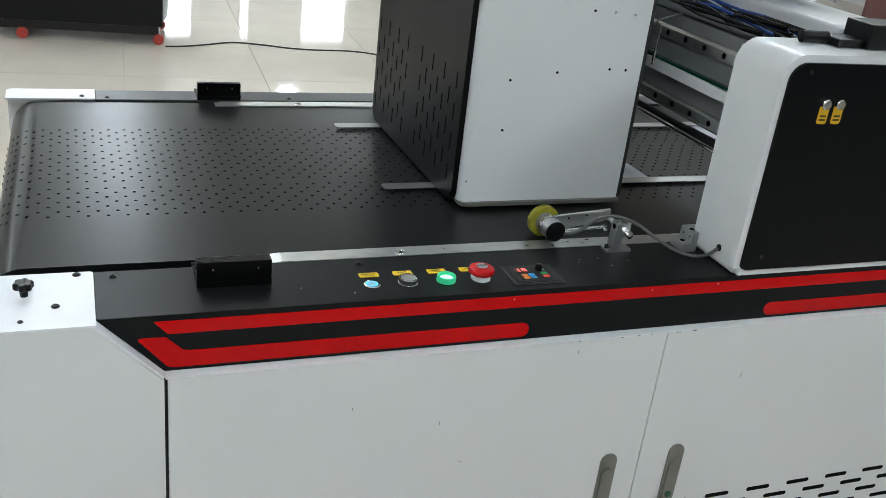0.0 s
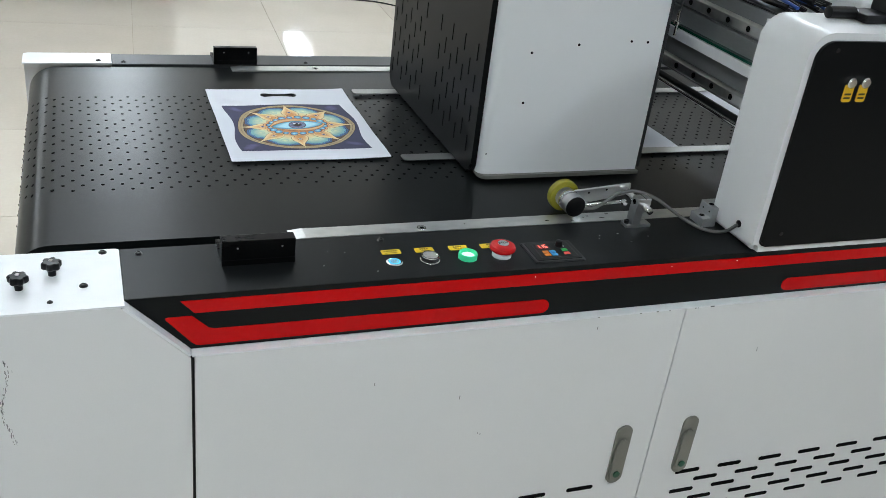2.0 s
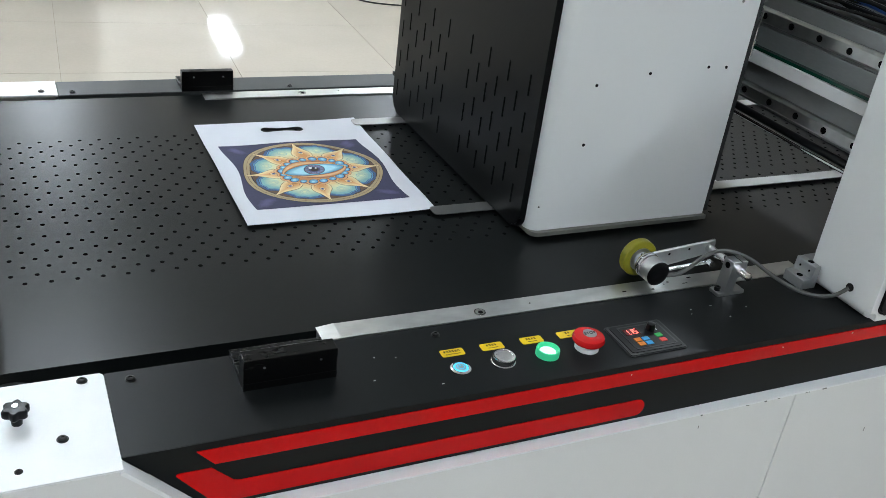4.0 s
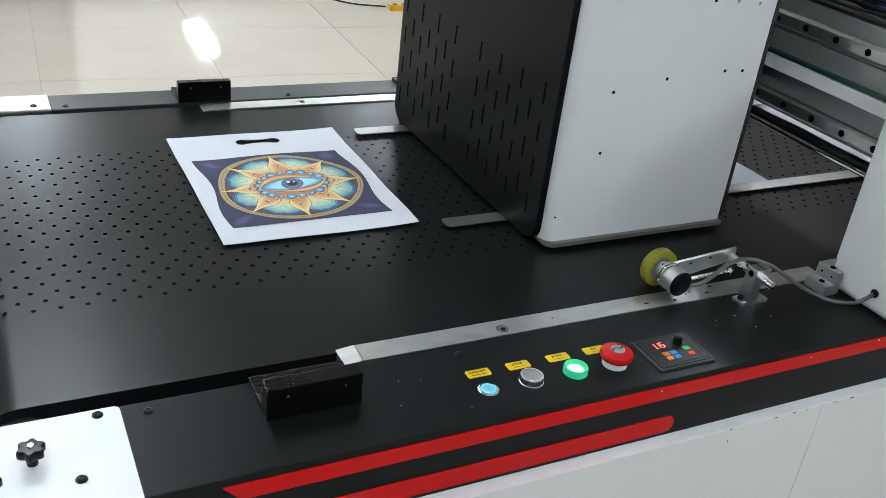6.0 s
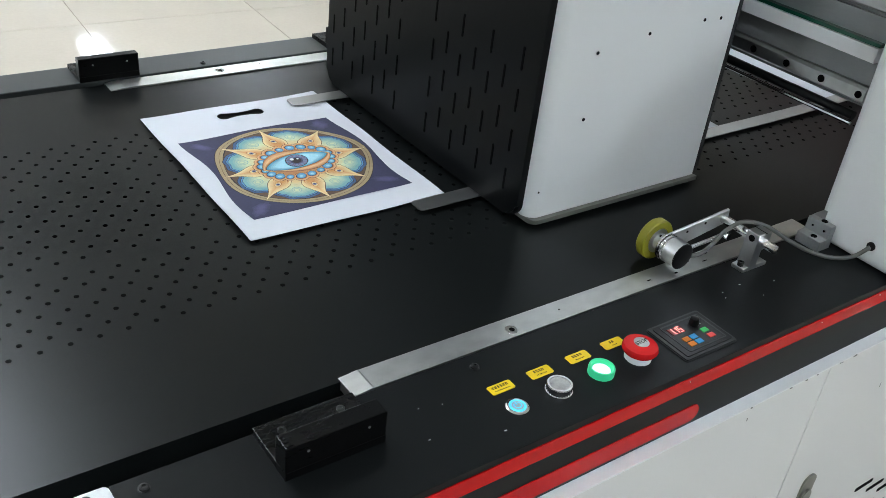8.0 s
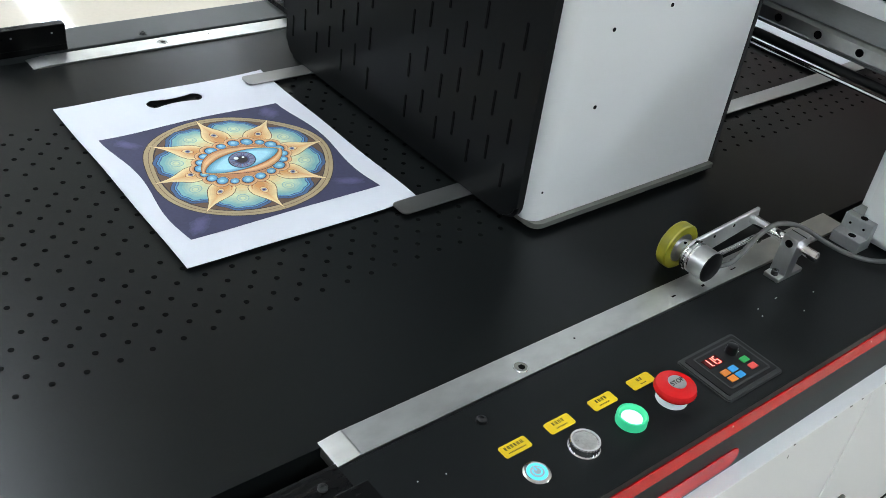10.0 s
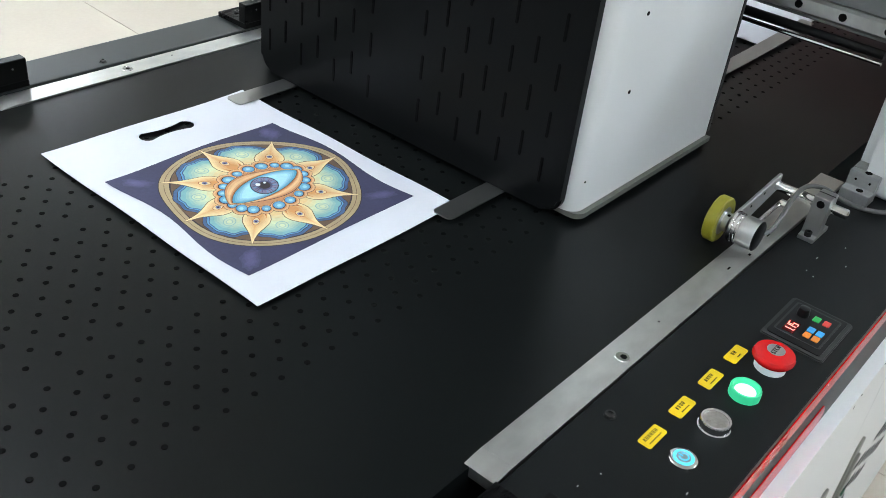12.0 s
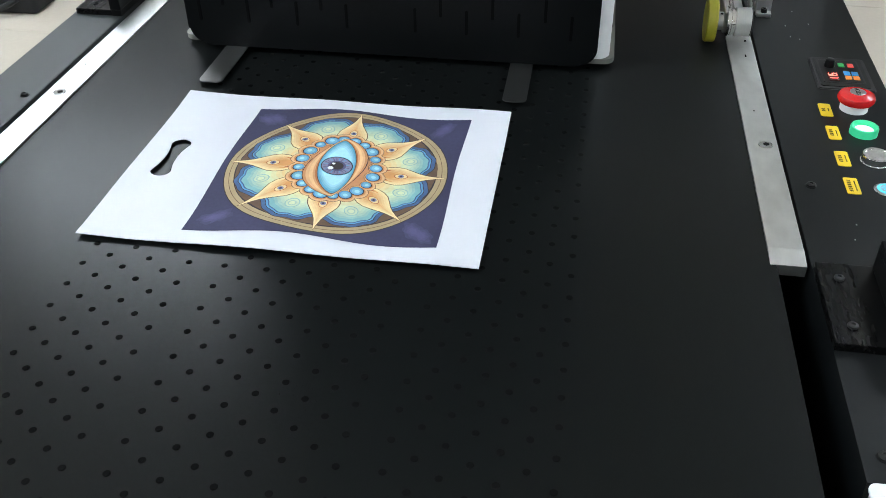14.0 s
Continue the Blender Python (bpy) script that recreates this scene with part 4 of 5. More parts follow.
    me.materials.append(DARKP)
    o = new("lettering", me)
    o.parent = t
    o.location = (0, 0, 0.0218)
    for x, n in ((0.2985, 6), (0.3508, 4), (0.4052, 4), (0.4572, 2)):
        label_plate(x, n)
    # speed controller
    cx0, cx1, cy0, cy1 = 0.508, 0.594, 0.022, 0.087
    t = thing("speed_controller", ((cx0 + cx1) / 2, (cy0 + cy1) / 2, Z), "dark plastic speed controller with keys and red display", "controller")
    fr = prism(B(), rounded(cx0, cx1, cy0, cy1, 0.004, 4), "z", Z, Z + 0.0026)
    bmesh.ops.bevel(fr, geom=[e for e in fr.edges if all(v.co.z > Z + 0.002 for v in e.verts)], offset=0.0012, segments=2, affect="EDGES")
    part("frame", fr, GREY, t, "worn dark grey frame")
    part("inner_frame", prism(B(), rounded(cx0 + 0.006, cx1 - 0.004, cy0 + 0.005, cy1 - 0.004, 0.003, 4), "z", Z + 0.0022, Z + 0.0034), DARKP, t)
    part("rim", prism(B(), rounded(0.5225, 0.5855, 0.0315, 0.0795, 0.003, 4), "z", Z + 0.0030, Z + 0.0039), GREY, t, "dark raised rim")
    part("face", boxed(0.5245, 0.5835, 0.0335, 0.0775, Z + 0.0030, Z + 0.0040, 0.0002), DARKP, t, "black keypad face")
    part("display_window", boxed(0.527, 0.548, 0.0605, 0.0725, Z + 0.0040, Z + 0.00451), mat("display_back", (0.09, 0.01, 0.01), 0.25, bump=0), t)
    bars = {"a": (0, 0.0042, 0.0708, 0.0715), "g": (0, 0.0042, 0.0662, 0.0669), "d": (0, 0.0042, 0.0616, 0.0623), "b": (0.0036, 0.0043, 0.0665, 0.0712),
            "c": (0.0036, 0.0043, 0.0620, 0.0666), "f": (-0.0001, 0.0006, 0.0665, 0.0712)}
    for k, lit in enumerate(("bc", "bc", "acdfg")):
        u = 0.5285 + 0.0062 * k
        for c in lit:
            a, b, y0, y1 = bars[c]
            part("digit_bar", boxed(u + a, u + b, y0, y1, Z + 0.00451, Z + 0.0049), SEGR, t)
    part("decimal_point", boxed(0.5337, 0.5345, 0.0614, 0.0622, Z + 0.00451, Z + 0.0049), SEGR, t)
    for x0, y0, m in ((0.5310, 0.0405, K_ORANGE), (0.5310, 0.0495, K_ORANGE), (0.5425, 0.0405, K_BLUE), (0.5425, 0.0495, K_BLUE), (0.5645, 0.0525, K_GREEN), (0.5645, 0.0420, K_RED)):
        part("key", boxed(x0, x0 + 0.0098, y0 - 0.0035, y0 + 0.0035, Z + 0.0040, Z + 0.0049, 0.0008), m, t)
    part("dial", lathe(B(), [(0.0062, 0.0040), (0.0062, 0.007), (0.0052, 0.0125), (0.0045, 0.0130)], (0.5665, 0.0665, Z), "z", 22), DARKP, t, "black turning dial", True)
    part("dial_mark", boxed(0.5735, 0.5742, 0.0625, 0.0705, Z + 0.0040, Z + 0.0043), PLATE, t)


build_controls()


# ---------- printed bags ----------
P_NAVY = mat("print_navy", (0.040, 0.040, 0.090), 0.8, var=0.25, scale=16, fine=300, bump=0.1)
P_RING = mat("print_sand_ring", (0.40, 0.30, 0.165), 0.8, var=0.15, scale=40, fine=400, bump=0.1)
P_LINE = mat("print_dark_line", (0.035, 0.025, 0.028), 0.8, var=0.2, scale=40, bump=0.05)
P_TEAL = mat("print_teal", (0.22, 0.43, 0.43), 0.8, var=0.3, scale=35, fine=300, bump=0.1)
P_MINT = mat("print_mint", (0.56, 0.66, 0.47), 0.8, var=0.2, scale=45, fine=300, bump=0.1)
P_BLUE = mat("print_blue_wave", (0.055, 0.115, 0.25), 0.8, var=0.3, scale=45, fine=300, bump=0.1)
P_CREAM = mat("print_cream_petal", (0.80, 0.62, 0.31), 0.8, var=0.15, scale=50, fine=300, bump=0.1)
P_PEACH = mat("print_peach", (0.72, 0.40, 0.17), 0.8, var=0.15, scale=50, fine=300, bump=0.1)
P_RUST = mat("print_rust", (0.36, 0.085, 0.03), 0.8, var=0.2, scale=50, bump=0.1)
P_SKY = mat("print_sky_blue", (0.22, 0.60, 0.76), 0.8, var=0.12, scale=40, bump=0.1)
P_BEAD = mat("print_bead_blue", (0.10, 0.30, 0.55), 0.8, var=0.2, scale=60, bump=0.1)
P_APRI = mat("print_apricot", (0.76, 0.50, 0.23), 0.8, var=0.2, scale=60, fine=300, bump=0.1)
P_VIOL = mat("print_violet_haze", (0.075, 0.075, 0.16), 0.8, var=0.35, scale=60, fine=300, bump=0.1)
P_IRIS = mat("print_iris_violet", (0.20, 0.20, 0.32), 0.8, var=0.3, scale=90, bump=0.1)
P_WHITE = mat("print_white", (0.78, 0.80, 0.82), 0.8, var=0.03, bump=0.05)


def blend_ink(name, a, b, k):
    """An ink part of the way between two printed colours."""
    return mat(name, [a[i] + (b[i] - a[i]) * k for i in range(3)], 0.8, var=0.14, scale=60, fine=300, bump=0.1)


P_HAZE = [blend_ink("print_corner_haze", (0.042, 0.042, 0.095), (0.085, 0.085, 0.185), k / 4) for k in range(1, 5)]
P_PETAL = [blend_ink("print_petal_tone", (0.80, 0.64, 0.34), (0.66, 0.30, 0.10), k / 5) for k in range(6)]
P_LOBE = [blend_ink("print_lobe_tone", (0.20, 0.42, 0.45), (0.62, 0.68, 0.44), k / 5) for k in range(6)]
P_GLOW = [blend_ink("print_warm_glow", (0.62, 0.68, 0.44), (0.76, 0.56, 0.27), k / 3) for k in range(1, 4)]
P_LID = [blend_ink("print_lid_tone", (0.50, 0.17, 0.06), (0.80, 0.50, 0.25), k / 4) for k in range(5)]
P_EYE = [blend_ink("print_eye_tone", (0.09, 0.34, 0.52), (0.40, 0.72, 0.82), k / 4) for k in range(5)]
INKS = [P_NAVY, P_RING, P_LINE, P_TEAL, P_MINT, P_BLUE, P_CREAM, P_PEACH, P_RUST, P_SKY, P_BEAD, P_IRIS, P_WHITE, P_APRI, P_VIOL]
NAVY, RING, LINE, TEAL, MINT, BLUE, CREAM, PEACH, RUST, SKY, BEAD, IRIS, WHT, APRI, VIOL = range(15)
HAZE, PETAL, LOBE, GLOW, LID, EYE, BROWN = 15, 19, 25, 31, 34, 39, 44
INKS += P_HAZE + P_PETAL + P_LOBE + P_GLOW + P_LID + P_EYE + [mat("print_umber", (0.13, 0.075, 0.045), 0.8, var=0.25, scale=50, bump=0.1)]
BW, BL = 0.1440, 0.1875
ART = (0.0, -0.0255)


def cloth_z(u, v):
    """Gentle waves of the fabric above the belt."""
    edge = max(0.0, abs(u) / BW - 0.55) ** 2 * 0.006
    return 0.0032 + edge + 0.0008 * math.sin(v * 34 + 0.6) + 0.0006 * math.sin(u * 27 + v * 15)


def warp(u, v):
    return u + 0.0046 * math.sin(v * 33 + 0.9), v + 0.0014 * math.sin(u * 27 + 1.0)


def bag():
    t = thing("tote_bag", (0, 0, 0), "white flat tote bag printed with an ornamental eye", "tote bag", "printed tote bags")
    # fabric sheet with an oval grip cut out
    bm = B()
    nx, ny = 24, 62
    hv = 0.1530
    us = sorted({round(-BW + 2 * BW * i / nx, 5) for i in range(nx + 1) if abs(-BW + 2 * BW * i / nx) > 0.044} | {round(-0.042 + 0.003 * i, 5) for i in range(29)})
    vs = sorted({round(-BL + 2 * BL * j / ny, 5) for j in range(ny + 1) if abs(-BL + 2 * BL * j / ny - hv) > 0.016} | {round(hv - 0.0145 + 0.0029 * j, 5) for j in range(11)})
    nx, ny = len(us) - 1, len(vs) - 1

    def half(u):
        """Half height of the dog-bone grip hole."""
        a = abs(u)
        return 0.0064 + 0.0042 * (a / 0.027) ** 2 if a < 0.027 else math.sqrt(max(0.0, 0.0106 ** 2 - (a - 0.027) ** 2))
    bone = [(u, sgn * half(u)) for k in range(-94, 95) for sgn in (1, -1) for u in (0.0376 * k / 94,)]
    grid = [[bm.verts.new((u, v, cloth_z(u, v))) for v in vs] for u in us]
    for i in range(nx):
        for j in range(ny):
            cu, cv = (us[i] + us[i + 1]) / 2, (vs[j] + vs[j + 1]) / 2
            if abs(cu) < 0.0376 and abs(cv - hv) < half(cu):
                continue
            bm.faces.new((grid[i][j], grid[i + 1][j], grid[i + 1][j + 1], grid[i][j + 1]))
    rim = [v for v in bm.verts if abs(v.co.x) < 0.045 and abs(v.co.y - hv) < 0.016 and any(len(e.link_faces) == 1 for e in v.link_edges)]
    for v in rim:
        p = min(bone, key=lambda q: (q[0] - v.co.x) ** 2 + (q[1] + hv - v.co.y) ** 2)
        v.co.x, v.co.y = p[0], hv + p[1]
    bmesh.ops.delete(bm, geom=[v for v in bm.verts if not v.link_faces], context="VERTS")
    bmesh.ops.solidify(bm, geom=bm.faces[:], thickness=0.0008)
    part("fabric", bm, BAG, t, "white non-woven fabric with an oval grip hole", True)
    # printed picture, layer over layer
    pm = B()

    def put(pts, ink, layer):
        """A filled shape given by its outline about a centre, split into rings so that it follows the fabric."""
        cx = sum(p[0] for p in pts) / len(pts)
        cy = sum(p[1] for p in pts) / len(pts)
        span = max(math.hypot(p[0] - cx, p[1] - cy) for p in pts)
        nr = max(1, int(span / 0.009))
        def vert(x, y):
            wu, wv = warp(x, y)
            wu, wv = wu + ART[0], wv + ART[1]
            return pm.verts.new((wu, wv, cloth_z(wu, wv) + 0.0005 + 0.00013 * layer))
        rings = [[vert(cx + (p[0] - cx) * k / nr, cy + (p[1] - cy) * k / nr) for p in pts] for k in range(1, nr + 1)]
        c = vert(cx, cy)
        n = len(pts)
        for i in range(n):
            f = pm.faces.new((c, rings[0][i], rings[0][(i + 1) % n]))
            f.material_index = ink
        for a, b in zip(rings, rings[1:]):
            for i in range(n):
                f = pm.faces.new((a[i], b[i], b[(i + 1) % n], a[(i + 1) % n]))
                f.material_index = ink

    def disc(x, y, r, ink, layer, n=20, sx=1.0, sy=1.0, rot=0.0):
        ca, sa = math.cos(rot), math.sin(rot)
        put([(x + ca * r * sx * math.cos(2 * math.pi * i / n) - sa * r * sy * math.sin(2 * math.pi * i / n),
              y + sa * r * sx * math.cos(2 * math.pi * i / n) + ca * r * sy * math.sin(2 * math.pi * i / n)) for i in range(n)], ink, layer)

    s = 0.1195
    sq = [(-s + 2 * s * i / 16, -s) for i in range(16)] + [(s, -s + 2 * s * i / 16) for i in range(16)]
    sq += [(s - 2 * s * i / 16, s) for i in range(16)] + [(-s, s - 2 * s * i / 16) for i in range(16)]
    put(sq, NAVY, 0)
    hz = random.Random(4)

    def blob(x, y, r, ink, layer, wob, turn, sx=1.0, sy=1.0, rot=0.0, n=36, m=7):
        """A disc with a wavy rim."""
        ca, sa = math.cos(rot), math.sin(rot)
        pts = []
        for i in range(n):
            a = 2 * math.pi * i / n
            q = r * (1 + wob * math.sin(m * a + turn) + 0.6 * wob * math.sin((m - 3) * a + 2.1 * turn))
            pts.append((x + ca * q * sx * math.cos(a) - sa * q * sy * math.sin(a), y + sa * q * sx * math.cos(a) + ca * q * sy * math.sin(a)))
        put(pts, ink, layer)

    for cx, cy in ((-0.097, -0.097), (0.097, -0.097), (0.097, 0.097), (-0.097, 0.097)):
        for g in range(2):
            ox, oy, rot = hz.uniform(-0.006, 0.006), hz.uniform(-0.006, 0.006), math.atan2(cy, cx) + hz.uniform(-0.5, 0.5)
            for k in range(4):
                blob(cx + ox, cy + oy, 0.016 - 0.0034 * k, HAZE + k, 0.3 + 0.1 * k + 0.05 * g, 0.10, hz.uniform(0, 6), 1.0, 0.55, rot)
    # sand ring, slightly uneven
    blob(0, 0, 0.1138, LINE, 1, 0.004, 0.5, n=72, m=6)
    blob(0, 0, 0.1128, RING, 1.6, 0.004, 0.5, n=72, m=6)
    blob(0, 0, 0.1082, BROWN, 2.0, 0.004, 0.9, n=72, m=6)
    blob(0, 0, 0.1076, RING, 2.4, 0.004, 0.9, n=72, m=6)
    blob(0, 0, 0.1032, LINE, 3, 0.004, 1.2, n=72, m=6)
    blob(0, 0, 0.1022, BROWN, 3.5, 0.006, 1.2, n=72, m=9)
    # blue and mint lobes between the petals
    for k in range(8):
        a = radians(22.5 + 45 * k)
        ca, sa = math.cos(a), math.sin(a)
        w = hz.uniform(0, 6)
        for r, q, ink, layer, wob in ((0.0395, 0.0635, LINE, 4.2, 0.035), (0.0388, 0.0635, BLUE, 4.4, 0.03), (0.0350, 0.0635, LINE, 4.6, 0.04), (0.0343, 0.0635, BEAD, 4.8, 0.035),
                                      (0.0322, 0.0640, BLUE, 5.0, 0.04), (0.0310, 0.0640, LOBE, 5.15, 0.04), (0.0288, 0.0640, LOBE, 5.3, 0.03), (0.0258, 0.0640, LOBE + 1, 5.5, 0.03),
                                      (0.0228, 0.0640, LOBE + 2, 5.7, 0.03), (0.0200, 0.0635, LOBE + 3, 5.9, 0.03), (0.0172, 0.0625, LOBE + 4, 6.1, 0.03), (0.0145, 0.0600, LOBE + 5, 6.3, 0.03)):
            blob(ca * q, sa * q, r, ink, layer, wob * 0.8, w, 1.0, 0.98, a, 56, 11)
        for r, q, ink, layer in ((0.0215, 0.046, GLOW, 6.5), (0.0185, 0.044, GLOW + 1, 6.6), (0.0150, 0.042, GLOW + 2, 6.7),
                                 (0.0082, 0.0770, LOBE + 1, 6.8), (0.0070, 0.0770, LOBE + 4, 6.9), (0.0046, 0.0775, LOBE + 2, 7.0), (0.0032, 0.0775, LOBE + 5, 7.1)):
            disc(ca * q, sa * q, r, ink, layer, 20, 1.0, 0.9, a)
    # petals
    for k in range(8):
        a = radians(45 * k)
        ca, sa = math.cos(a), math.sin(a)
        bend = hz.uniform(-0.0016, 0.0016)

        def leaf(scale, grow, mid=0.062):
            prof = [(0.038, 0.004), (0.046, 0.0105), (0.054, 0.0150), (0.062, 0.0165), (0.070, 0.0152), (0.078, 0.0112), (0.086, 0.0068), (0.094, 0.0036), (0.103, 0.0016)]
            pts = [(mid + (r - mid) * scale, w * scale + grow) for r, w in prof] + [(mid + (0.1135 - mid) * scale, 0.0)]
            pts += [(r, -w) for r, w in reversed(pts[:-1])]
            return [(ca * r - sa * (w + bend * (r - 0.06) / 0.03), sa * r + ca * (w + bend * (r - 0.06) / 0.03)) for r, w in pts]
        put(leaf(1.0, 0.0005), BROWN, 8)
        for n, sc in enumerate((0.975, 0.84, 0.73, 0.62, 0.50, 0.36)):
            put(leaf(sc, 0, 0.062 - 0.0022 * n), PETAL + n, 8.3 + 0.15 * n)
        for sgn in (-1, 1):
            disc(ca * 0.047 - sa * 0.0065 * sgn, sa * 0.047 + ca * 0.0065 * sgn, 0.0085, RUST, 9.15, 14, 1.0, 0.12, a + 0.35 * sgn)
            disc(ca * 0.052 - sa * 0.0095 * sgn, sa * 0.052 + ca * 0.0095 * sgn, 0.0080, PETAL + 5, 9.15, 14, 1.0, 0.10, a + 0.20 * sgn)
        disc(ca * 0.067, sa * 0.067, 0.0062, RUST, 9.25, 16, 1.15, 0.72, a)
        disc(ca * 0.067, sa * 0.067, 0.0055, PETAL + 1, 9.4, 16, 1.15, 0.70, a)
        disc(ca * 0.067, sa * 0.067, 0.0031, IRIS, 9.6, 12)
        disc(ca * 0.067, sa * 0.067, 0.0015, NAVY, 9.8, 10)
    blob(0, 0, 0.046, BROWN, 9.0, 0.05, 0.4, 1.12, 1.0, 0, 48, 10)
    blob(0, 0, 0.043, LID + 1, 10.0, 0.05, 0.4, 1.12, 1.0, 0, 48, 10)
    # scalloped beads
    for k in range(20):
        a = radians(18 * k + 9)
        big = 1.0 + 0.16 * math.sin(2.3 * k)
        x, y = 0.0545 * math.cos(a), 0.0415 * math.sin(a)
        ox, oy = math.cos(a), math.sin(a)
        for r, off, ink, layer in ((0.0102, 0, BROWN, 11), (0.0096, 0, LID + 3, 11.3), (0.0080, -0.0010, LID + 1, 11.6), (0.0070, -0.0018, LINE, 11.8), (0.0063, -0.0022, BEAD, 12.1), (0.0047, -0.0018, EYE + 1, 12.4), (0.0024, -0.0012, EYE + 3, 12.7)):
            disc(x + ox * off, y + oy * off, r * big, ink, layer, 16)

    def almond(h, up, dn, n=20, tilt=0.0, swirl=0.0):
        pts = []
        for i in range(2 * n):
            a = math.pi * i / n
            c, d = math.cos(a), math.sin(a)
            hgt = up * abs(d) ** 1.35 * (1 - swirl * c) if i < n else -dn * abs(d) ** 1.35 * (1 + swirl * c)
            pts.append((h * c, hgt + tilt * c))
        return pts
    put(almond(0.0545, 0.0315, 0.0275, tilt=0.004, swirl=0.55), LINE, 13.3)
    for n, (h, u, d) in enumerate(((0.0540, 0.0308, 0.0267), (0.0532, 0.0290, 0.0249), (0.0523, 0.0262, 0.0230), (0.0515, 0.0232, 0.0206), (0.0508, 0.0216, 0.0194))):
        put(almond(h, u, d, tilt=0.004, swirl=0.55 - 0.08 * n), LID + (1, 3, 4, 2, 0)[n], 13.6 + 0.2 * n)
    put(almond(0.0500, 0.0205, 0.0186, tilt=0.004, swirl=0.14), BROWN, 14.8)
    for n in range(5):
        f = 1 - 0.07 * n
        put(almond(0.0490 * f, 0.0196 * f, 0.0177 * f, tilt=0.004 * f, swirl=0.14), EYE + n, 15.0 + 0.12 * n)
    disc(0.0, 0.001, 0.0174, EYE, 15.7, 30)
    disc(0.0, 0.001, 0.0167, LINE, 15.8, 30)
    disc(0.0, 0.001, 0.0157, IRIS, 16.2, 30)
    for k in range(26):
        a = 2 * math.pi * k / 26
        disc(0.0119 * math.cos(a), 0.001 + 0.0119 * math.sin(a), 0.0032, (BEAD, HAZE + 3, VIOL)[k % 3], 16.4 + 0.05 * (k % 3), 8, 1.0, 0.14, a)
    disc(0.0, 0.001, 0.0094, VIOL, 16.7, 24)
    disc(0.0, 0.001, 0.0070, LINE, 17.0, 24)
    disc(-0.0055, 0.0065, 0.0030, WHT, 17.4, 14)
    disc(0.0030, 0.0050, 0.0018, WHT, 17.4, 12)
    part("print", pm, INKS, t, "colourful ornamental eye in a ring on navy ground")
    return t


LEFT_AT_START = (0.709, 1.330, 1.879, 2.564, 3.136, 3.725, 4.2615, 4.84)
ACROSS = (0.627, 0.629, 0.634, 0.6355, 0.6305, 0.6265, 0.6205, 0.625)
bags = []


def build_bags():
    first = bag()
    bags.append(first)
    for k in range(1, len(LEFT_AT_START)):
        bags.append(copy_thing(first, pose(0, 0, 0)))


build_bags()


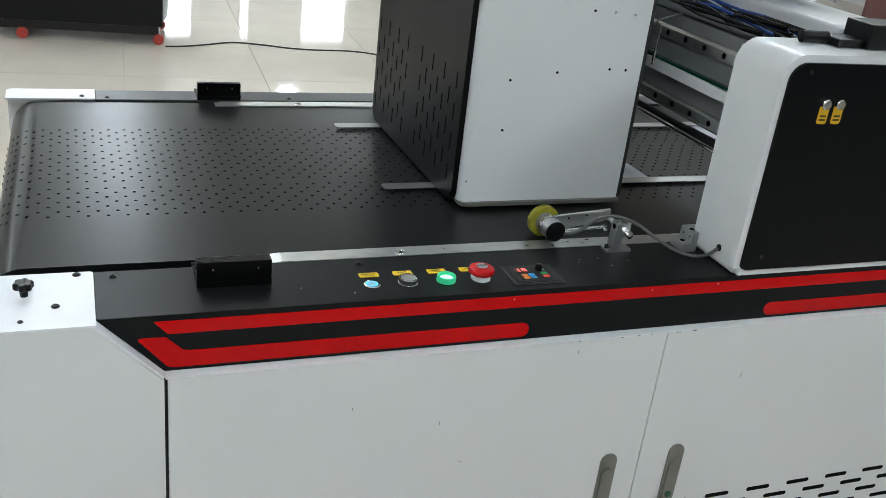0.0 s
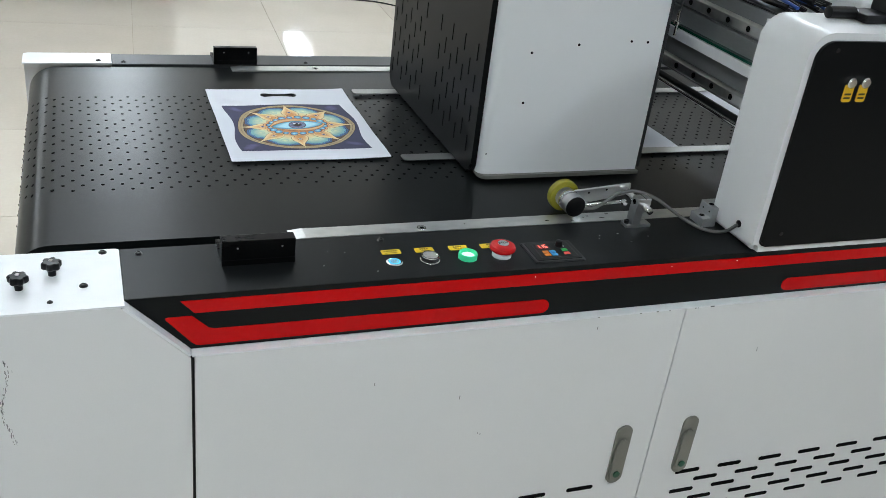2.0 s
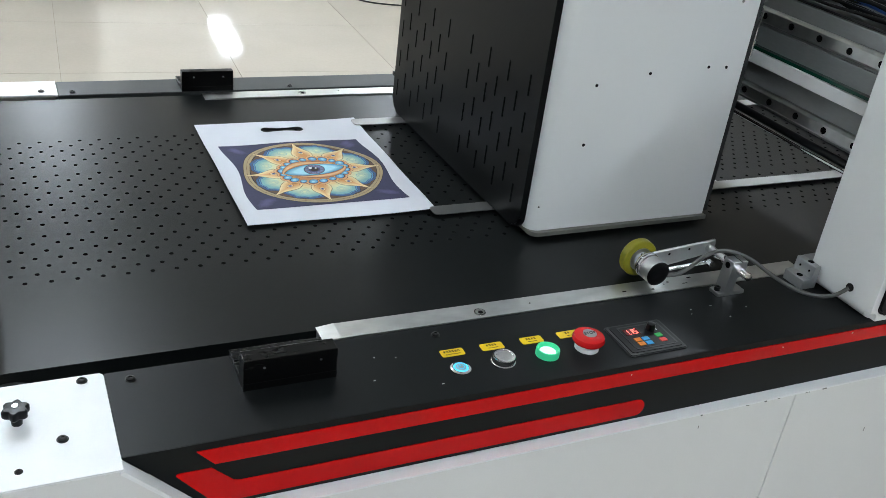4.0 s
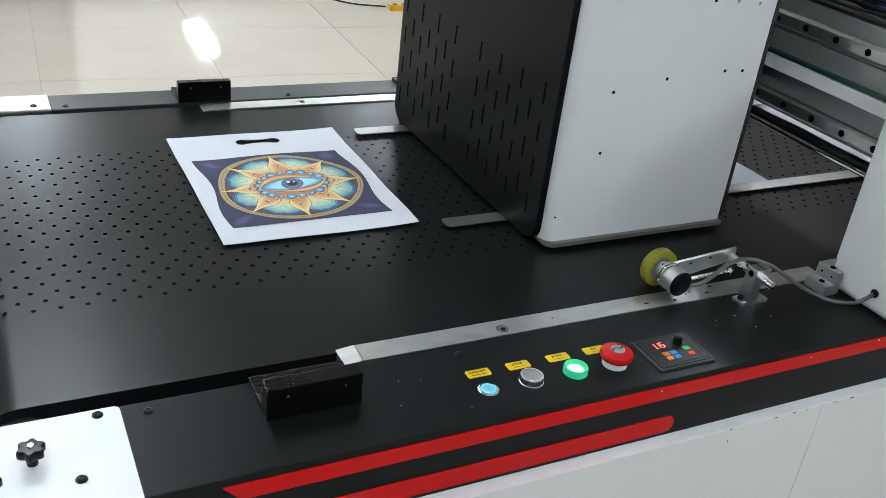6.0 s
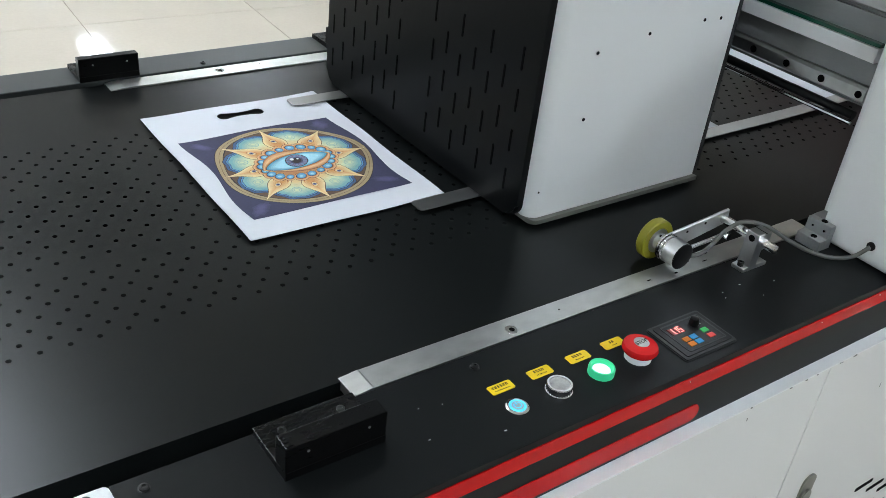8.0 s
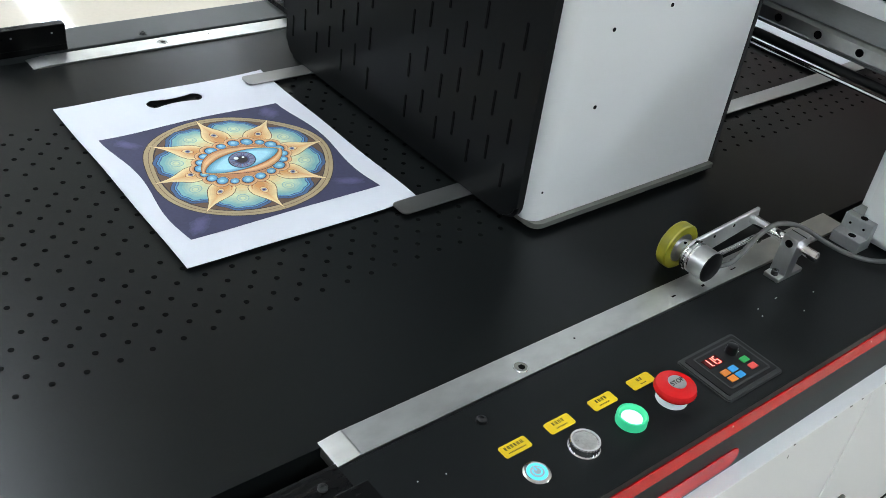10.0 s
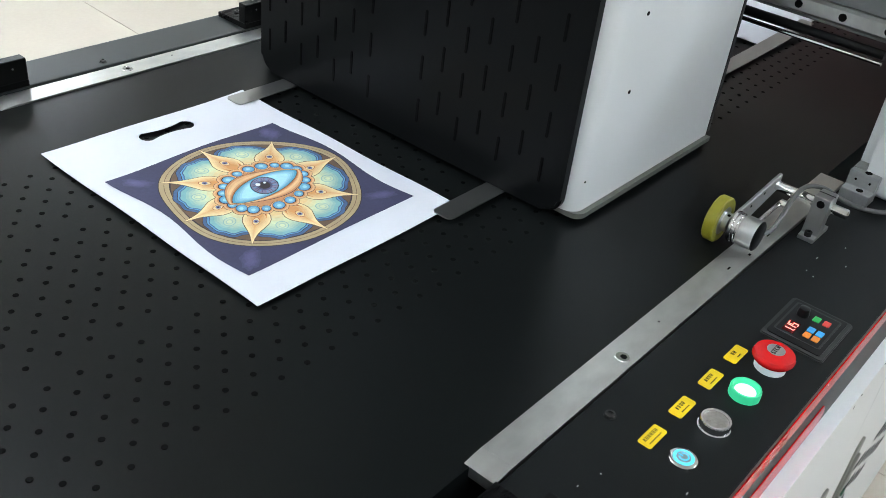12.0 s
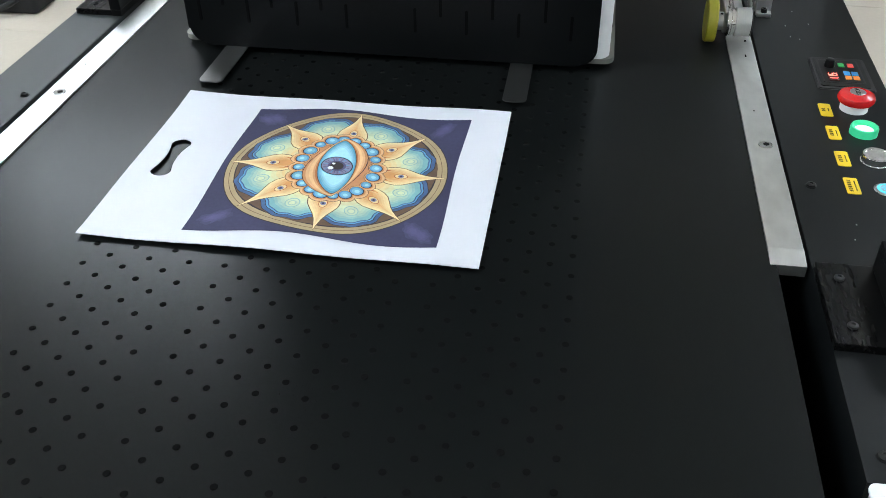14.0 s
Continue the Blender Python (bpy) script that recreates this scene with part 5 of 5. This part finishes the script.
# ---------- things on the floor behind ----------
def build_background():
    t = thing("equipment_cart", (0.0, 5.53, 0), "black equipment cabinet on red casters", "cabinet")
    t.rotation_euler = (0, 0, radians(-6.0))
    part("body", boxed(-0.80, 0.45, 5.55, 6.15, 0.115, 0.95, 0.01), DARKP, t)
    part("plinth", boxed(-0.77, 0.42, 5.57, 6.12, 0.060, 0.113), ANOD, t)
    for x in (-0.44, 0.41):
        for y in (5.575, 6.06):
            c = part("caster", boxed(x - 0.025, x + 0.025, y - 0.02, y + 0.02, 0.040, 0.0595, 0.003), PEWTER, t)
            part("wheel", lathe(B(), [(0.02, -0.013), (0.034, -0.013), (0.036, -0.009), (0.036, 0.009), (0.034, 0.013), (0.02, 0.013)], (x + 0.01, y - 0.036, 0.036), "y", 24), CASTER, c, "red rubber wheel", True)
    p = thing("white_fitting", (0.44, 5.62, 0), "white plastic pipe fitting beside the black cart", "fitting")
    part("pipe", tube(B(), curve_pts([(0.42, 5.60, 0.02), (0.42, 5.60, 0.10), (0.45, 5.60, 0.16), (0.47, 5.60, 0.22), (0.47, 5.6, 0.5)], 6), 0.022, 12), PLATE, p, smooth=True)
    part("cap", lathe(B(), [(0.03, 0), (0.032, 0.01), (0.028, 0.035)], (0.42, 5.60, 0.0), "z", 18), PLATE, p, smooth=True)
    c = thing("floor_cable", (1.2, 5.5, 0), "thin black power cable lying on the tiles", "cable")
    pts = curve_pts([(0.46, 5.44, 0.005), (0.58, 5.46, 0.005), (0.75, 5.53, 0.005), (0.93, 5.61, 0.005), (1.12, 5.57, 0.005), (1.30, 5.49, 0.005), (1.48, 5.455, 0.005), (1.72, 5.45, 0.005), (1.91, 5.37, 0.005), (2.13, 5.13, 0.005), (2.33, 5.02, 0.012)], 8)
    part("lead", tube(B(), pts, 0.005, 8), CLOTH, c, smooth=True)
    for ctrl in ([(2.6, -0.10, 0.005), (3.1, -0.16, 0.005), (3.45, -0.24, 0.005), (3.68, -0.36, 0.005), (3.757, -0.47, 0.005), (3.85, -0.55, 0.005), (4.1, -0.52, 0.005)],
                 [(4.15, -0.38, 0.005), (3.90, -0.46, 0.005), (3.785, -0.52, 0.005), (3.717, -0.63, 0.005), (3.773, -0.73, 0.005), (3.95, -0.86, 0.005)]):
        c = thing("floor_cable", ctrl[2], "thin black cable curled on the tiles", "cable")
        part("lead", tube(B(), curve_pts(ctrl, 8), 0.005, 8), CLOTH, c, smooth=True)
    y = thing("power_strip", (2.45, 4.98, 0), "yellow power strip on the floor", "power strip")
    part("case", boxed(2.34, 2.62, 4.955, 5.015, 0, 0.035, 0.006), ORANGEY, y)
    for k in range(4):
        part("socket", lathe(B(), [(0.018, 0.0), (0.018, 0.0015)], (2.38 + 0.062 * k, 4.985, 0.035), "z", 16), DARKP, y)
    b = thing("tool_bag", (2.75, 2.62, 0), "small black tool bag lying on the floor", "bag")
    part("bag_body", boxed(2.70, 3.10, 2.50, 2.78, 0.0, 0.10, 0.03, 3), CLOTH, b, smooth=True)
    part("strap", tube(B(), curve_pts([(2.72, 2.55, 0.08), (2.67, 2.6, 0.05), (2.69, 2.68, 0.02), (2.73, 2.73, 0.05)], 6), 0.012, 8), CLOTH, b, smooth=True)
    s = thing("control_box", (1.86, -0.07, 0.86), "black control box fixed on the machine front", "control box")
    part("body", boxed(1.755, 1.95, -0.125, -0.013, 0.86, 1.16, 0.006), DARKP, s)
    part("bezel", boxed(1.77, 1.935, -0.129, -0.1255, 0.90, 1.12, 0.001), GREY, s)
    part("bracket", boxed(1.80, 1.90, -0.0128, 0.0035, 0.872, 0.93), ANOD, s)


build_background()
build_tiles()


# ---------- what moves ----------
def bag_rows(left0, index):
    """Fed from the stack, carried along the belt, tipped over its end onto the pile."""
    feed = 2.03
    yc = ACROSS[index]
    half = BW
    zb = BELT_Z + 0.0006
    start = max(0.0, (left0 - feed) / SPEED)
    level = max(0, len(LEFT_AT_START) - 1 - index) * 0.0125
    end_c = -0.215
    t_tip = (left0 + half - end_c) / SPEED
    rows = []
    for k in range(0, 141):
        t = k / 10
        if t < start:
            rows.append((t, pose(feed + half, yc, zb + level)))
        elif t <= t_tip:
            c = left0 + half - SPEED * t
            lift = level * max(0.0, 1 - (t - start) / 0.9) if left0 > feed else 0.0
            rows.append((t, pose(c, yc, zb + lift)))
        else:
            d = t - t_tip
            if d < 0.65:
                q = d / 0.65
                rows.append((t, pose(end_c - 0.33 * q, yc, zb - (zb - 0.03 - 0.014 * index) * q * q, 0, -70 * math.sin(math.pi * min(1.0, q * 0.98)), 0)))
            else:
                rows.append((t, pose(end_c - 0.33, yc, 0.03 + 0.014 * index)))
    return rows


def motions():
    for k, b in enumerate(bags):
        walk(b, bag_rows(LEFT_AT_START[k], k))
        pic = next(c for c in b.children if c.name.startswith("print"))
        done = max(0.0, (LEFT_AT_START[k] + BW - 0.80) / SPEED)      # printed once it has passed under the carriage
        if done > 0.1:
            walk(pic, [(0.0, pose(0, 0, -0.006)), (done - 0.06, pose(0, 0, -0.006)), (done, pose(0, 0, 0)), (14.0, pose(0, 0, 0))] if done < 13.9 else [(0.0, pose(0, 0, -0.006)), (14.0, pose(0, 0, -0.006))])
    for ob, s in rows_of_holes:
        walk(ob, [(k * 0.2, on_loop(s + travel(0.2 * k))) for k in range(71)])
    wheel = bpy.data.objects["wheel"]
    where = Vector(wheel.location)
    rate = math.degrees(SPEED / 0.0272)
    walk(wheel, [(k * 0.1, pose(*where, 0, -rate * 0.1 * k, 0)) for k in range(141)])


motions()
